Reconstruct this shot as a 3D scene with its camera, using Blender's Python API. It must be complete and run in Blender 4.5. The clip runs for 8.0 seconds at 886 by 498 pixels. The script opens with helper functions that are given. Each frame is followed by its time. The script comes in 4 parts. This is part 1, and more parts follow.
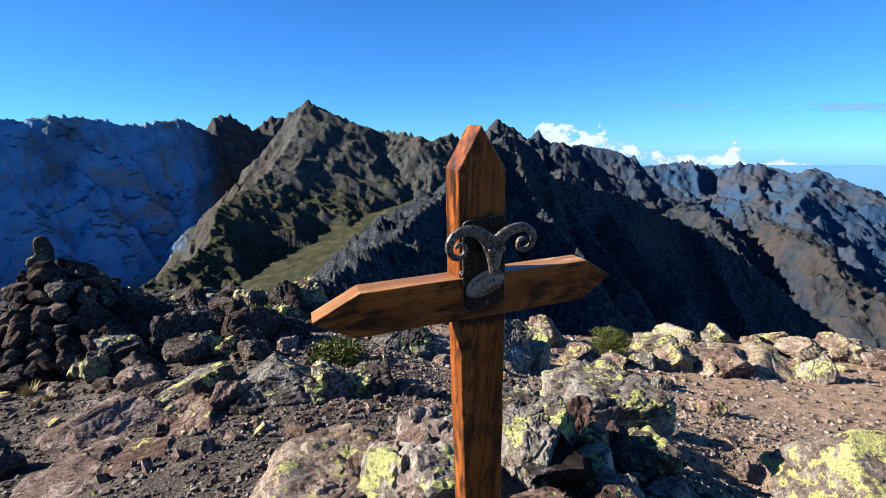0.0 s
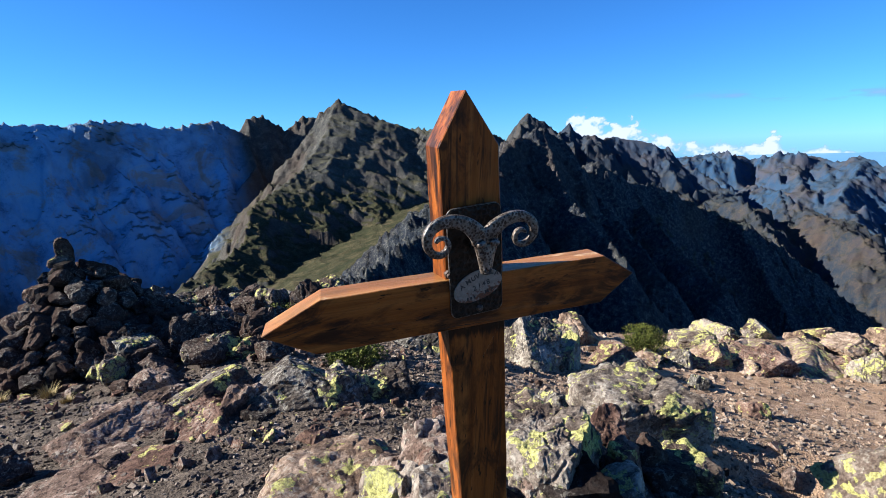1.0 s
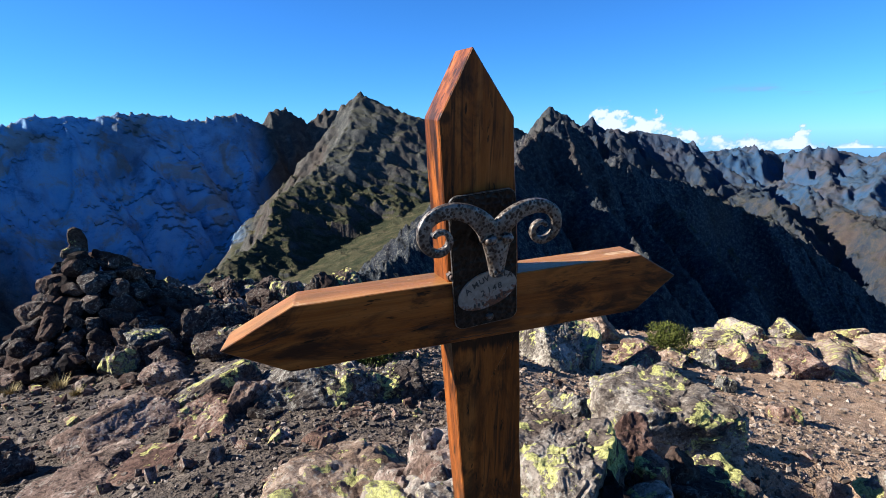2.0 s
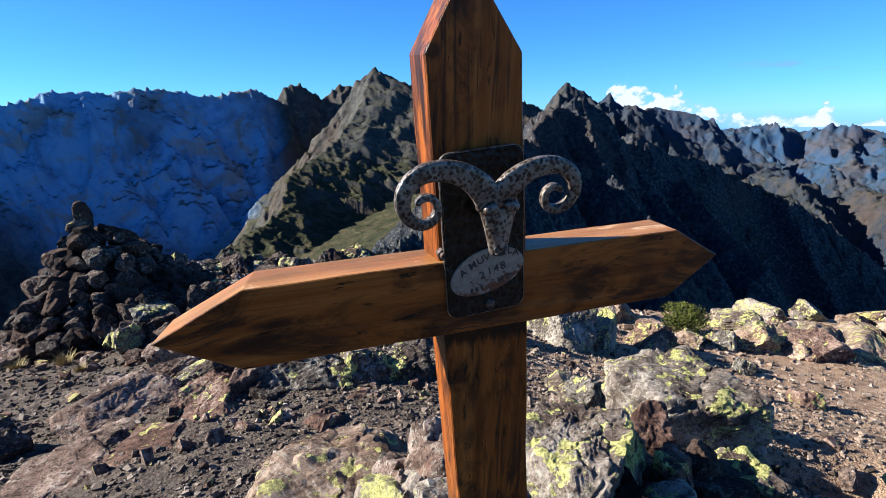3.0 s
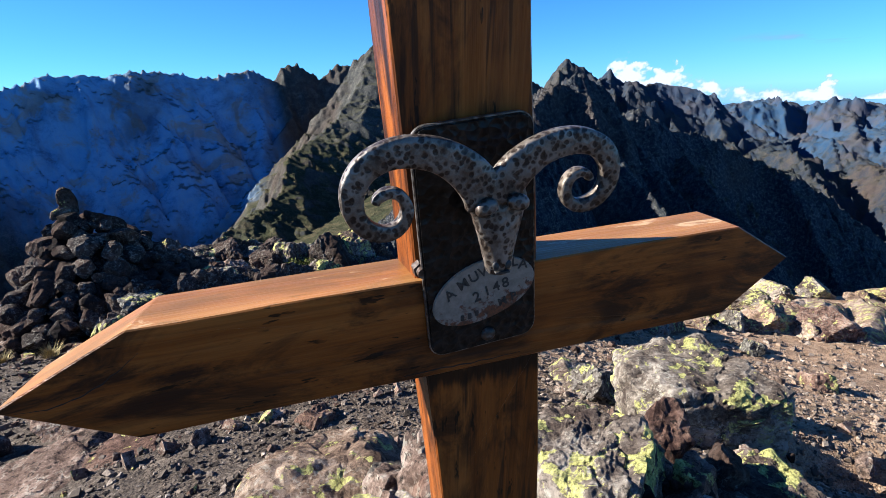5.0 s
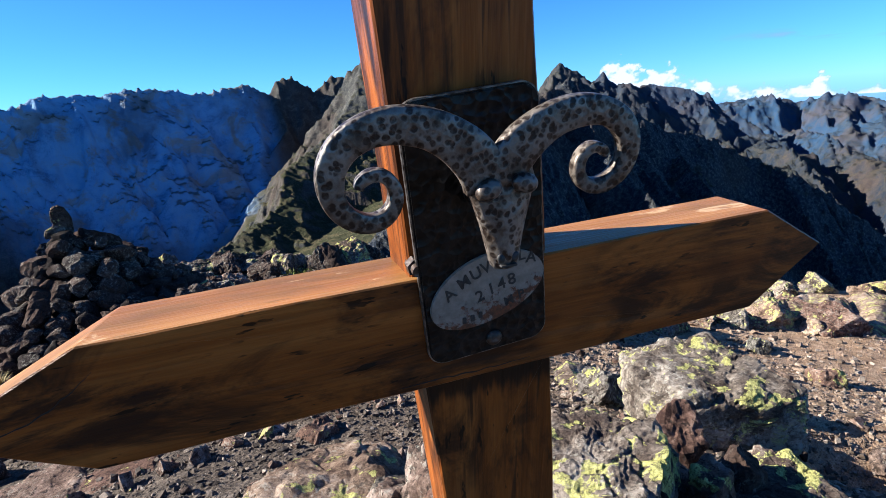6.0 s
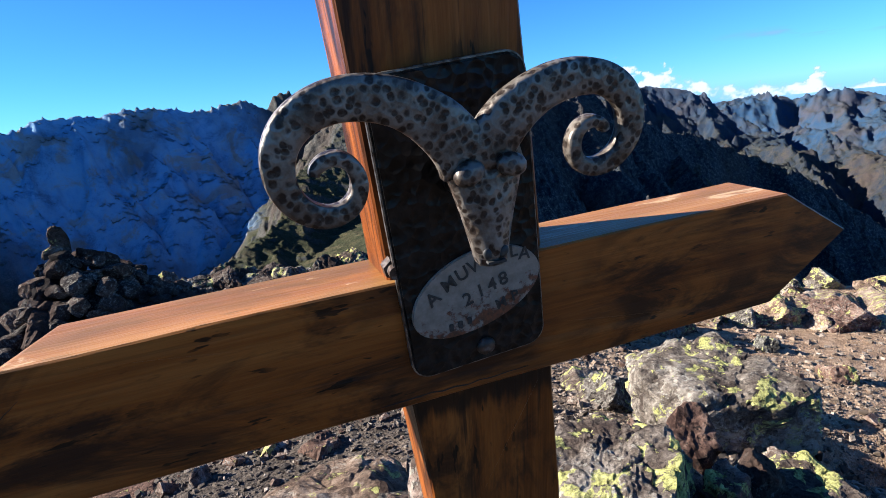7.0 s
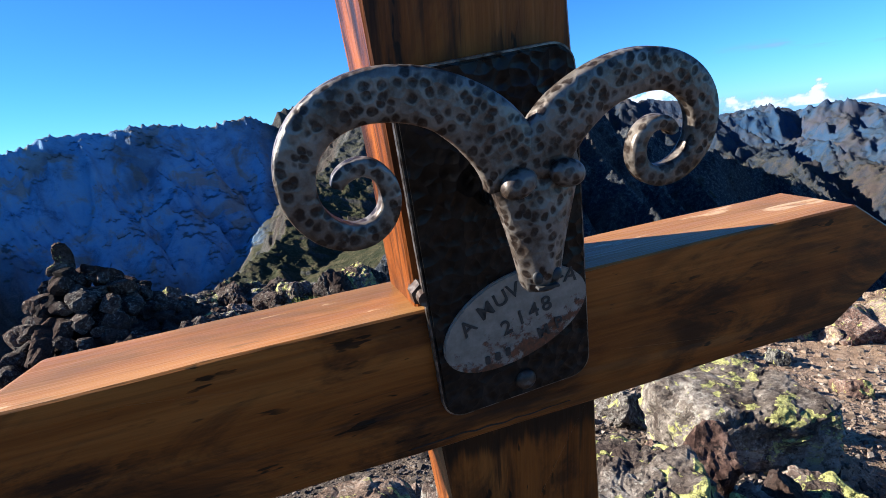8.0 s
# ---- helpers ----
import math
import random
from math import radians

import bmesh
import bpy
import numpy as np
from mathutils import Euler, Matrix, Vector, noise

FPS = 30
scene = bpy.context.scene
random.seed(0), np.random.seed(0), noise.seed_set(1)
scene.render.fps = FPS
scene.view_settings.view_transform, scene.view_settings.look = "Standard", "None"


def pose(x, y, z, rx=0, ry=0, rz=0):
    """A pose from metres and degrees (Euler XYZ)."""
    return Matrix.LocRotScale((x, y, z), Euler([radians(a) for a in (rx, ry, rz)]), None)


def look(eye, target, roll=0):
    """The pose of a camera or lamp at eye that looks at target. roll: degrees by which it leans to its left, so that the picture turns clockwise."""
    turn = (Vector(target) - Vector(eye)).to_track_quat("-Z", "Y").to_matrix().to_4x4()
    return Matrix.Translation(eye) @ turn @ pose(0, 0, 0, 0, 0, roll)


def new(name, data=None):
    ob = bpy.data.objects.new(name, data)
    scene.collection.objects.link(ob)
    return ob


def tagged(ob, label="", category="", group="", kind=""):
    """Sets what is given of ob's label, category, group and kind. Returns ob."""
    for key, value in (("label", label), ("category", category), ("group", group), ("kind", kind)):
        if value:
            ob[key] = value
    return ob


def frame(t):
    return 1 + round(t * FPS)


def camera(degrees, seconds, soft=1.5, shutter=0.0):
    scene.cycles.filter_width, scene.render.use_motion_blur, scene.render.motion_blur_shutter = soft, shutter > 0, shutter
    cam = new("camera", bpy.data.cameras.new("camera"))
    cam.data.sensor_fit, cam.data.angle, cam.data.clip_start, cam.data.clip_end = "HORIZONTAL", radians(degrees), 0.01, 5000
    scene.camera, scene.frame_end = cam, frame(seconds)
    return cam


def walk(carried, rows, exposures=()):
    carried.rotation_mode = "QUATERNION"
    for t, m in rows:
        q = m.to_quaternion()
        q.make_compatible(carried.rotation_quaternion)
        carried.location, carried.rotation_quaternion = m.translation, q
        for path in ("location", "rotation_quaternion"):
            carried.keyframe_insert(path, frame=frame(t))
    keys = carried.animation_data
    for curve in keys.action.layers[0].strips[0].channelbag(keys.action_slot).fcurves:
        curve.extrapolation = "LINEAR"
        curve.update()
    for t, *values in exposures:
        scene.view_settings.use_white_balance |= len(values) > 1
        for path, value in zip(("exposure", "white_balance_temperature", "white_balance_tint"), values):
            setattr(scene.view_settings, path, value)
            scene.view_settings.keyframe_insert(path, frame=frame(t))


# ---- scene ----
cam = camera(74.14, 8.0, soft=0.7)
PATH = [
    (0.0, (-0.6916, -1.3316, 1.6959), (0.1130, 0.4692, 1.3643), -0.75),
    (0.5, (-0.5858, -1.2373, 1.6670), (0.1663, 0.5847, 1.3284), -1.50),
    (1.0, (-0.5054, -1.1480, 1.6510), (0.1997, 0.6922, 1.3093), -2.04),
    (1.5, (-0.4546, -1.0619, 1.6429), (0.2134, 0.7918, 1.2996), -2.03),
    (3.0, (-0.3218, -0.8192, 1.5793), (0.2648, 1.0425, 1.1434), -1.68),
    (3.5, (-0.2967, -0.7632, 1.5818), (0.2675, 1.0978, 1.1146), -1.93),
    (4.0, (-0.2910, -0.7034, 1.5606), (0.2719, 1.1524, 1.0715), -1.97),
    (4.5, (-0.2587, -0.6542, 1.5670), (0.3108, 1.1954, 1.0626), -2.06),
    (6.0, (-0.2156, -0.5603, 1.5332), (0.3651, 1.2930, 1.0559), -4.35),
    (6.5, (-0.2024, -0.5377, 1.5254), (0.3783, 1.3201, 1.0656), -5.43),
    (7.0, (-0.1859, -0.5139, 1.5108), (0.3926, 1.3473, 1.0621), -6.29),
    (7.5, (-0.1846, -0.4953, 1.5098), (0.3912, 1.3717, 1.0821), -6.79),
    (8.0, (-0.1888, -0.4589, 1.5065), (0.3846, 1.4144, 1.1039), -6.71),
]
walk(cam, [(t, look(eye, target, roll)) for t, eye, target, roll in PATH], [(0.0, 1.78, 5550, 10), (1.5, 1.80, 5550, 10), (4.0, 1.93, 5550, 10), (6.0, 1.95, 5550, 10), (8.0, 1.96, 5550, 10)])

# ---- light ----
SUN_EL, SUN_AZ = 28.0, -70.0          # degrees; azimuth from +y, clockwise
world = bpy.data.worlds.new("sky")
scene.world = world
world.use_nodes = True
wn, wl = world.node_tree.nodes, world.node_tree.links
sky = wn.new("ShaderNodeTexSky")
sky.sky_type = "NISHITA"
sky.sun_disc = False
sky.sun_elevation, sky.sun_rotation = radians(SUN_EL), radians(SUN_AZ)
sky.altitude, sky.air_density, sky.dust_density, sky.ozone_density = 2100, 1.0, 0.0, 3.0
deep = wn.new("ShaderNodeMix")
deep.data_type, deep.blend_type = "RGBA", "MULTIPLY"
deep.inputs[0].default_value, deep.inputs[7].default_value = 1.0, (0.315, 0.625, 0.945, 1)       # clear high-altitude blue
wl.new(sky.outputs[0], deep.inputs[6])
wl.new(deep.outputs[2], wn["Background"].inputs[0])
wn["Background"].inputs[1].default_value = 0.05
sun = new("sun", bpy.data.lights.new("sun", "SUN"))
sun.data.energy, sun.data.angle, sun.data.color = 5.0, radians(0.55), (1.0, 0.87, 0.68)
to_sun = Vector((math.sin(radians(SUN_AZ)) * math.cos(radians(SUN_EL)), math.cos(radians(SUN_AZ)) * math.cos(radians(SUN_EL)), math.sin(radians(SUN_EL))))
sun.matrix_world = look(to_sun * 50, (0, 0, 0))

# ---- materials ----
def nodes_of(name):
    m = bpy.data.materials.new(name)
    m.use_nodes = True
    return m, m.node_tree.nodes, m.node_tree.links, m.node_tree.nodes["Principled BSDF"]


class Net:
    """Shortcuts for a node tree."""

    def __init__(self, name):
        self.m, self.n, self.l, self.b = nodes_of(name)

    def put(self, socket, value):
        if isinstance(value, bpy.types.NodeSocket):
            self.l.new(value, socket)
        else:
            socket.default_value = value

    def math(self, op, a, b=0.0, clamp=False):
        n = self.n.new("ShaderNodeMath")
        n.operation, n.use_clamp = op, clamp
        self.put(n.inputs[0], a), self.put(n.inputs[1], b)
        return n.outputs[0]

    def noise(self, vec, scale, detail=4.0, rough=0.55, distort=0.0):
        n = self.n.new("ShaderNodeTexNoise")
        self.put(n.inputs["Vector"], vec)
        n.inputs["Scale"].default_value, n.inputs["Detail"].default_value = scale, detail
        n.inputs["Roughness"].default_value, n.inputs["Distortion"].default_value = rough, distort
        return n.outputs[0]

    def voronoi(self, vec, scale, feature="F1"):
        n = self.n.new("ShaderNodeTexVoronoi")
        n.feature = feature
        self.put(n.inputs["Vector"], vec)
        n.inputs["Scale"].default_value = scale
        return n.outputs[0]

    def ramp(self, fac, stops):
        n = self.n.new("ShaderNodeValToRGB")
        self.put(n.inputs[0], fac)
        e = n.color_ramp.elements
        while len(e) < len(stops):
            e.new(0.5)
        for k, (p, c) in enumerate(stops):
            e[k].position = p
            e[k].color = (*c, 1) if len(c) == 3 else c
        return n.outputs[0]

    def step(self, v, lo, hi):
        n = self.n.new("ShaderNodeMapRange")
        n.interpolation_type = "SMOOTHSTEP"
        self.put(n.inputs[0], v)
        n.inputs[1].default_value, n.inputs[2].default_value = lo, hi
        return n.outputs[0]

    def mix(self, fac, a, b, mode="MIX"):
        n = self.n.new("ShaderNodeMix")
        n.data_type, n.blend_type = "RGBA", mode
        self.put(n.inputs[0], fac)
        self.put(n.inputs[6], a if not isinstance(a, tuple) else (*a, 1))
        self.put(n.inputs[7], b if not isinstance(b, tuple) else (*b, 1))
        return n.outputs[2]

    def bump(self, height, strength, distance, normal=None):
        n = self.n.new("ShaderNodeBump")
        n.inputs["Strength"].default_value, n.inputs["Distance"].default_value = strength, distance
        self.l.new(height, n.inputs["Height"])
        if normal is not None:
            self.l.new(normal, n.inputs["Normal"])
        return n.outputs[0]

    def geo(self):
        n = self.n.new("ShaderNodeNewGeometry")
        s = self.n.new("ShaderNodeSeparateXYZ")
        self.l.new(n.outputs["Normal"], s.inputs[0])
        p = self.n.new("ShaderNodeSeparateXYZ")
        self.l.new(n.outputs["Position"], p.inputs[0])
        return n.outputs["Position"], s.outputs[2], p.outputs

    def obj(self, stretch=(1, 1, 1)):
        n = self.n.new("ShaderNodeTexCoord")
        m = self.n.new("ShaderNodeMapping")
        m.inputs["Scale"].default_value = stretch
        self.l.new(n.outputs["Object"], m.inputs["Vector"])
        return m.outputs[0]

    def rand(self):
        return self.n.new("ShaderNodeObjectInfo").outputs["Random"]

    def done(self, color, rough, normal=None, metal=0.0, spec=None):
        self.put(self.b.inputs["Base Color"], color if not isinstance(color, tuple) else (*color, 1))
        self.put(self.b.inputs["Roughness"], rough)
        self.put(self.b.inputs["Metallic"], metal)
        if spec is not None:
            self.b.inputs["Specular IOR Level"].default_value = spec
        if normal is not None:
            self.l.new(normal, self.b.inputs["Normal"])
        return self.m


def rock_material(name, dark, mid, light, lichen=0.5, white=0.5, sooty=0.85):
    k = Net(name)
    pos, up, _ = k.geo()
    rnd = k.rand()
    big, med, fine = k.noise(pos, 2.2, 5, 0.6, 0.5), k.noise(pos, 13.0, 8, 0.72, 0.3), k.math("ADD", k.math("MULTIPLY", k.noise(pos, 75.0, 6, 0.72), 0.62), k.math("MULTIPLY", k.noise(pos, 260.0, 3, 0.7), 0.38))
    tone = k.math("ADD", k.math("ADD", k.math("MULTIPLY", big, 0.35), k.math("MULTIPLY", med, 0.40)), k.math("MULTIPLY", fine, 0.25))
    base = k.ramp(tone, [(0.43, dark), (0.50, mid), (0.565, light)])
    base = k.mix(k.math("MULTIPLY", rnd, 0.4), base, k.ramp(fine, [(0.35, (0.0546, 0.0312, 0.0234)), (0.65, (0.234, 0.1482, 0.1092))]))
    # pale grey crust in crisp spots
    crust = k.math("MULTIPLY", k.step(k.noise(pos, 34.0, 6, 0.70, 0.3), 0.545, 0.565), k.step(big, 0.40, 0.56))
    base = k.mix(k.math("MULTIPLY", crust, white), base, k.ramp(fine, [(0.35, (0.25, 0.24, 0.20)), (0.65, (0.54, 0.51, 0.43))]))
    # black lichen
    soot = k.step(k.noise(pos, 31.0, 8, 0.75), 0.555, 0.58)
    base = k.mix(k.math("MULTIPLY", soot, sooty), base, (0.0172, 0.0156, 0.0148))
    # yellow-green lichen on faces open to the sky
    area = k.math("ADD", k.math("MULTIPLY", k.noise(pos, 5.0, 4, 0.6), 0.5), k.math("MULTIPLY", k.noise(pos, 17.0, 5, 0.62, 0.4), 0.5))
    patch = k.math("MULTIPLY", k.math("MULTIPLY", k.step(k.math("ADD", area, k.math("MULTIPLY", k.math("SUBTRACT", rnd, 0.6), 0.06)), 0.572 - 0.050 * lichen, 0.580 - 0.050 * lichen), k.math("ADD", k.math("MULTIPLY", k.step(fine, 0.42, 0.50), 0.65), 0.35)), k.step(up, -0.6, 0.35))
    green = k.ramp(fine, [(0.36, (0.15, 0.15, 0.05)), (0.50, (0.36, 0.35, 0.11)), (0.64, (0.58, 0.56, 0.24))])
    base = k.mix(k.math("MULTIPLY", patch, 0.92 if lichen > 0.05 else 0.0), base, green)
    crack = k.step(k.voronoi(pos, 5.0, "DISTANCE_TO_EDGE"), 0.0, 0.07)
    h = k.math("ADD", med, k.math("MULTIPLY", crack, 0.12))
    nrm = k.bump(h, 0.9, 0.020)
    nrm = k.bump(fine, 0.9, 0.012, nrm)
    return k.done(base, 0.95, nrm, spec=0.04)


M_ROCK = rock_material("volcanic_rock", (0.032, 0.024, 0.020), (0.150, 0.108, 0.086), (0.36, 0.280, 0.230), 0.0, 0.5)
M_LICHEN = rock_material("lichened_rock", (0.034, 0.029, 0.025), (0.140, 0.120, 0.098), (0.34, 0.300, 0.248), 0.92, 0.55, 0.6)
# near-black: shade on the cairn and edge rocks put into the colour
M_DARK = rock_material("shade_toned_rock", (0.0055, 0.0047, 0.0047), (0.0172, 0.0148, 0.014), (0.0608, 0.0523, 0.0468), 0.0, 0.3)
# lichened rock, its colour also darkened to stand for shade
M_MOSSY = rock_material("dark_lichened_rock", (0.0156, 0.0156, 0.014), (0.0624, 0.0585, 0.0515), (0.195, 0.1833, 0.1638), 0.55, 0.5)
M_TAN = rock_material("tan_rock", (0.052, 0.035, 0.025), (0.195, 0.137, 0.096), (0.37, 0.285, 0.215), 0.60, 0.4, 0.55)
M_RED = rock_material("reddish_rock", (0.036, 0.021, 0.017), (0.135, 0.082, 0.062), (0.270, 0.192, 0.152), 0.25, 0.4)


def soil_material():
    k = Net("stony_soil")
    pos, up, xyz = k.geo()
    big, mid, fine = k.noise(pos, 0.7, 4, 0.6), k.noise(pos, 7.0, 8, 0.72), k.noise(pos, 80.0, 6, 0.75)
    tone = k.math("ADD", k.math("MULTIPLY", mid, 0.45), k.math("MULTIPLY", fine, 0.55))
    gritty = k.ramp(tone, [(0.40, (0.022, 0.017, 0.014)), (0.5, (0.074, 0.057, 0.044)), (0.62, (0.175, 0.140, 0.110))])
    tan = k.ramp(tone, [(0.38, (0.095, 0.058, 0.035)), (0.5, (0.280, 0.182, 0.112)), (0.62, (0.48, 0.355, 0.240))])
    # darker left, paler tan right: own colour, plus the uneven light painted in
    side = k.step(k.math("ADD", xyz[0], k.math("MULTIPLY", k.math("SUBTRACT", big, 0.5), 5.0)), 0.3, 2.4)
    c = k.mix(side, gritty, tan)
    cells = k.voronoi(pos, 48.0)
    h = k.math("SUBTRACT", k.math("MULTIPLY", fine, 0.7), k.math("MULTIPLY", cells, 1.0))
    nrm = k.bump(mid, 0.8, 0.05)
    nrm = k.bump(h, 0.9, 0.016, nrm)
    return k.done(c, 0.95, nrm, spec=0.15)


def mountain_material():
    k = Net("mountain")
    pos, up, xyz = k.geo()
    n1, n2, n3, n4 = k.noise(pos, 0.004, 7, 0.6), k.noise(pos, 0.03, 6, 0.6, 0.5), k.noise(pos, 0.22, 6, 0.7), k.noise(pos, 1.2, 4, 0.7)
    tone = k.math("ADD", k.math("ADD", k.math("MULTIPLY", n2, 0.4), k.math("MULTIPLY", n3, 0.4)), k.math("MULTIPLY", n4, 0.2))
    rock = k.ramp(tone, [(0.38, (0.020, 0.023, 0.025)), (0.5, (0.052, 0.053, 0.050)), (0.62, (0.122, 0.114, 0.098))])
    # aerial haze put into the colour: blue over the far western wall
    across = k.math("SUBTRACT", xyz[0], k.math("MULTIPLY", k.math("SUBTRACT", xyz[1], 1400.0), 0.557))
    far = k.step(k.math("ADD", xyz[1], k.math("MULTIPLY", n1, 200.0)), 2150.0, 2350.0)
    haze_west = k.math("MULTIPLY", k.step(k.math("ADD", across, k.math("MULTIPLY", xyz[2], 0.6)), -550.0, -690.0), far)
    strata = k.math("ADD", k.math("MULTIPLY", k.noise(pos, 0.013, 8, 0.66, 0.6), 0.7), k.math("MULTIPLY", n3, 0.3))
    rock = k.mix(haze_west, rock, k.ramp(strata, [(0.38, (0.105, 0.200, 0.345)), (0.47, (0.190, 0.335, 0.530)), (0.57, (0.235, 0.370, 0.535)), (0.66, (0.290, 0.290, 0.285))]))
    # tan patches painted on the wall where sunlit rock should show
    sunlit_patch = k.math("MULTIPLY", k.step(k.noise(pos, 0.0065, 6, 0.62, 0.8), 0.53, 0.62), haze_west)
    rock = k.mix(k.math("MULTIPLY", sunlit_patch, 0.7), rock, k.mix(n3, (0.200, 0.165, 0.125), (0.40, 0.33, 0.25)))
    # haze painted into the eastern rock
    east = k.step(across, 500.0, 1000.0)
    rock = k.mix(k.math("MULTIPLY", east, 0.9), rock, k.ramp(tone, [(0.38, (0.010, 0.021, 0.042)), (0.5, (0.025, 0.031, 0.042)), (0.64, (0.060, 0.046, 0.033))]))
    # bluer still for the remotest crests, again haze held in the colour
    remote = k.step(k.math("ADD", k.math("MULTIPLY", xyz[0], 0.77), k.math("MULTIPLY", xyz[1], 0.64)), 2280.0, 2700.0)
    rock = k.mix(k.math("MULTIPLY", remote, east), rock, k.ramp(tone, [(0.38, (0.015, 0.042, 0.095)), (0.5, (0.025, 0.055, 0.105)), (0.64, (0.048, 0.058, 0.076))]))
    # near massif: shade and blue haze of its flank put into a darker colour
    near_shade = k.math("MULTIPLY", k.step(k.math("ADD", xyz[1], k.math("MULTIPLY", n1, 300.0)), 1250.0, 950.0), k.step(xyz[0], 1500.0, 1100.0))
    rock = k.mix(near_shade, rock, k.ramp(k.math("ADD", k.math("MULTIPLY", n3, 0.5), k.math("MULTIPLY", n4, 0.5)), [(0.42, (0.010, 0.016, 0.028)), (0.52, (0.040, 0.047, 0.058)), (0.62, (0.19, 0.182, 0.155))]))
    # rusty and brown bands
    rock = k.mix(k.math("MULTIPLY", k.step(n1, 0.46, 0.64), 0.55), rock, k.mix(n3, (0.048, 0.032, 0.024), (0.100, 0.070, 0.052)))
    # brown stony turf on flatter faces, put in to tone down their sunlit blue
    ledge = k.step(k.math("ADD", up, k.math("MULTIPLY", k.math("SUBTRACT", n3, 0.5), 0.5)), 0.66, 0.86)
    rock = k.mix(k.math("MULTIPLY", ledge, k.math("SUBTRACT", 0.7, k.math("MULTIPLY", k.math("MAXIMUM", east, near_shade), 0.5))), rock, k.mix(n3, (0.026, 0.028, 0.016), (0.066, 0.062, 0.038)))
    grass = k.ramp(k.math("ADD", k.math("MULTIPLY", n2, 0.5), k.math("MULTIPLY", n3, 0.5)), [(0.36, (0.014, 0.019, 0.009)), (0.5, (0.037, 0.038, 0.018)), (0.62, (0.092, 0.072, 0.040))])
    flat = k.math("ADD", up, k.math("MULTIPLY", k.math("SUBTRACT", n2, 0.5), 0.45))
    low = k.step(k.math("ADD", xyz[2], k.math("MULTIPLY", n1, 80.0)), -30.0, -110.0)
    pasture = k.math("MULTIPLY", k.step(xyz[0], 900.0, 620.0), k.math("MULTIPLY", k.step(xyz[0], -160.0, 20.0), k.math("MULTIPLY", k.step(xyz[1], 2300.0, 1900.0), k.step(xyz[1], 560.0, 760.0))))
    g = k.math("MULTIPLY", k.math("MULTIPLY", k.step(flat, 0.50, 0.78), low), k.math("ADD", k.math("MULTIPLY", pasture, 0.85), 0.15))
    c = k.mix(g, rock, grass)
    h = k.math("ADD", k.math("MULTIPLY", n2, 1.0), k.math("MULTIPLY", n3, 0.35))
    nrm = k.bump(h, 0.75, 10.0)
    nrm = k.bump(n3, 0.8, 2.2, nrm)
    nrm = k.bump(n4, 0.5, 0.35, nrm)
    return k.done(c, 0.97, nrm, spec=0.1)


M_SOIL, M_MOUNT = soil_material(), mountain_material()


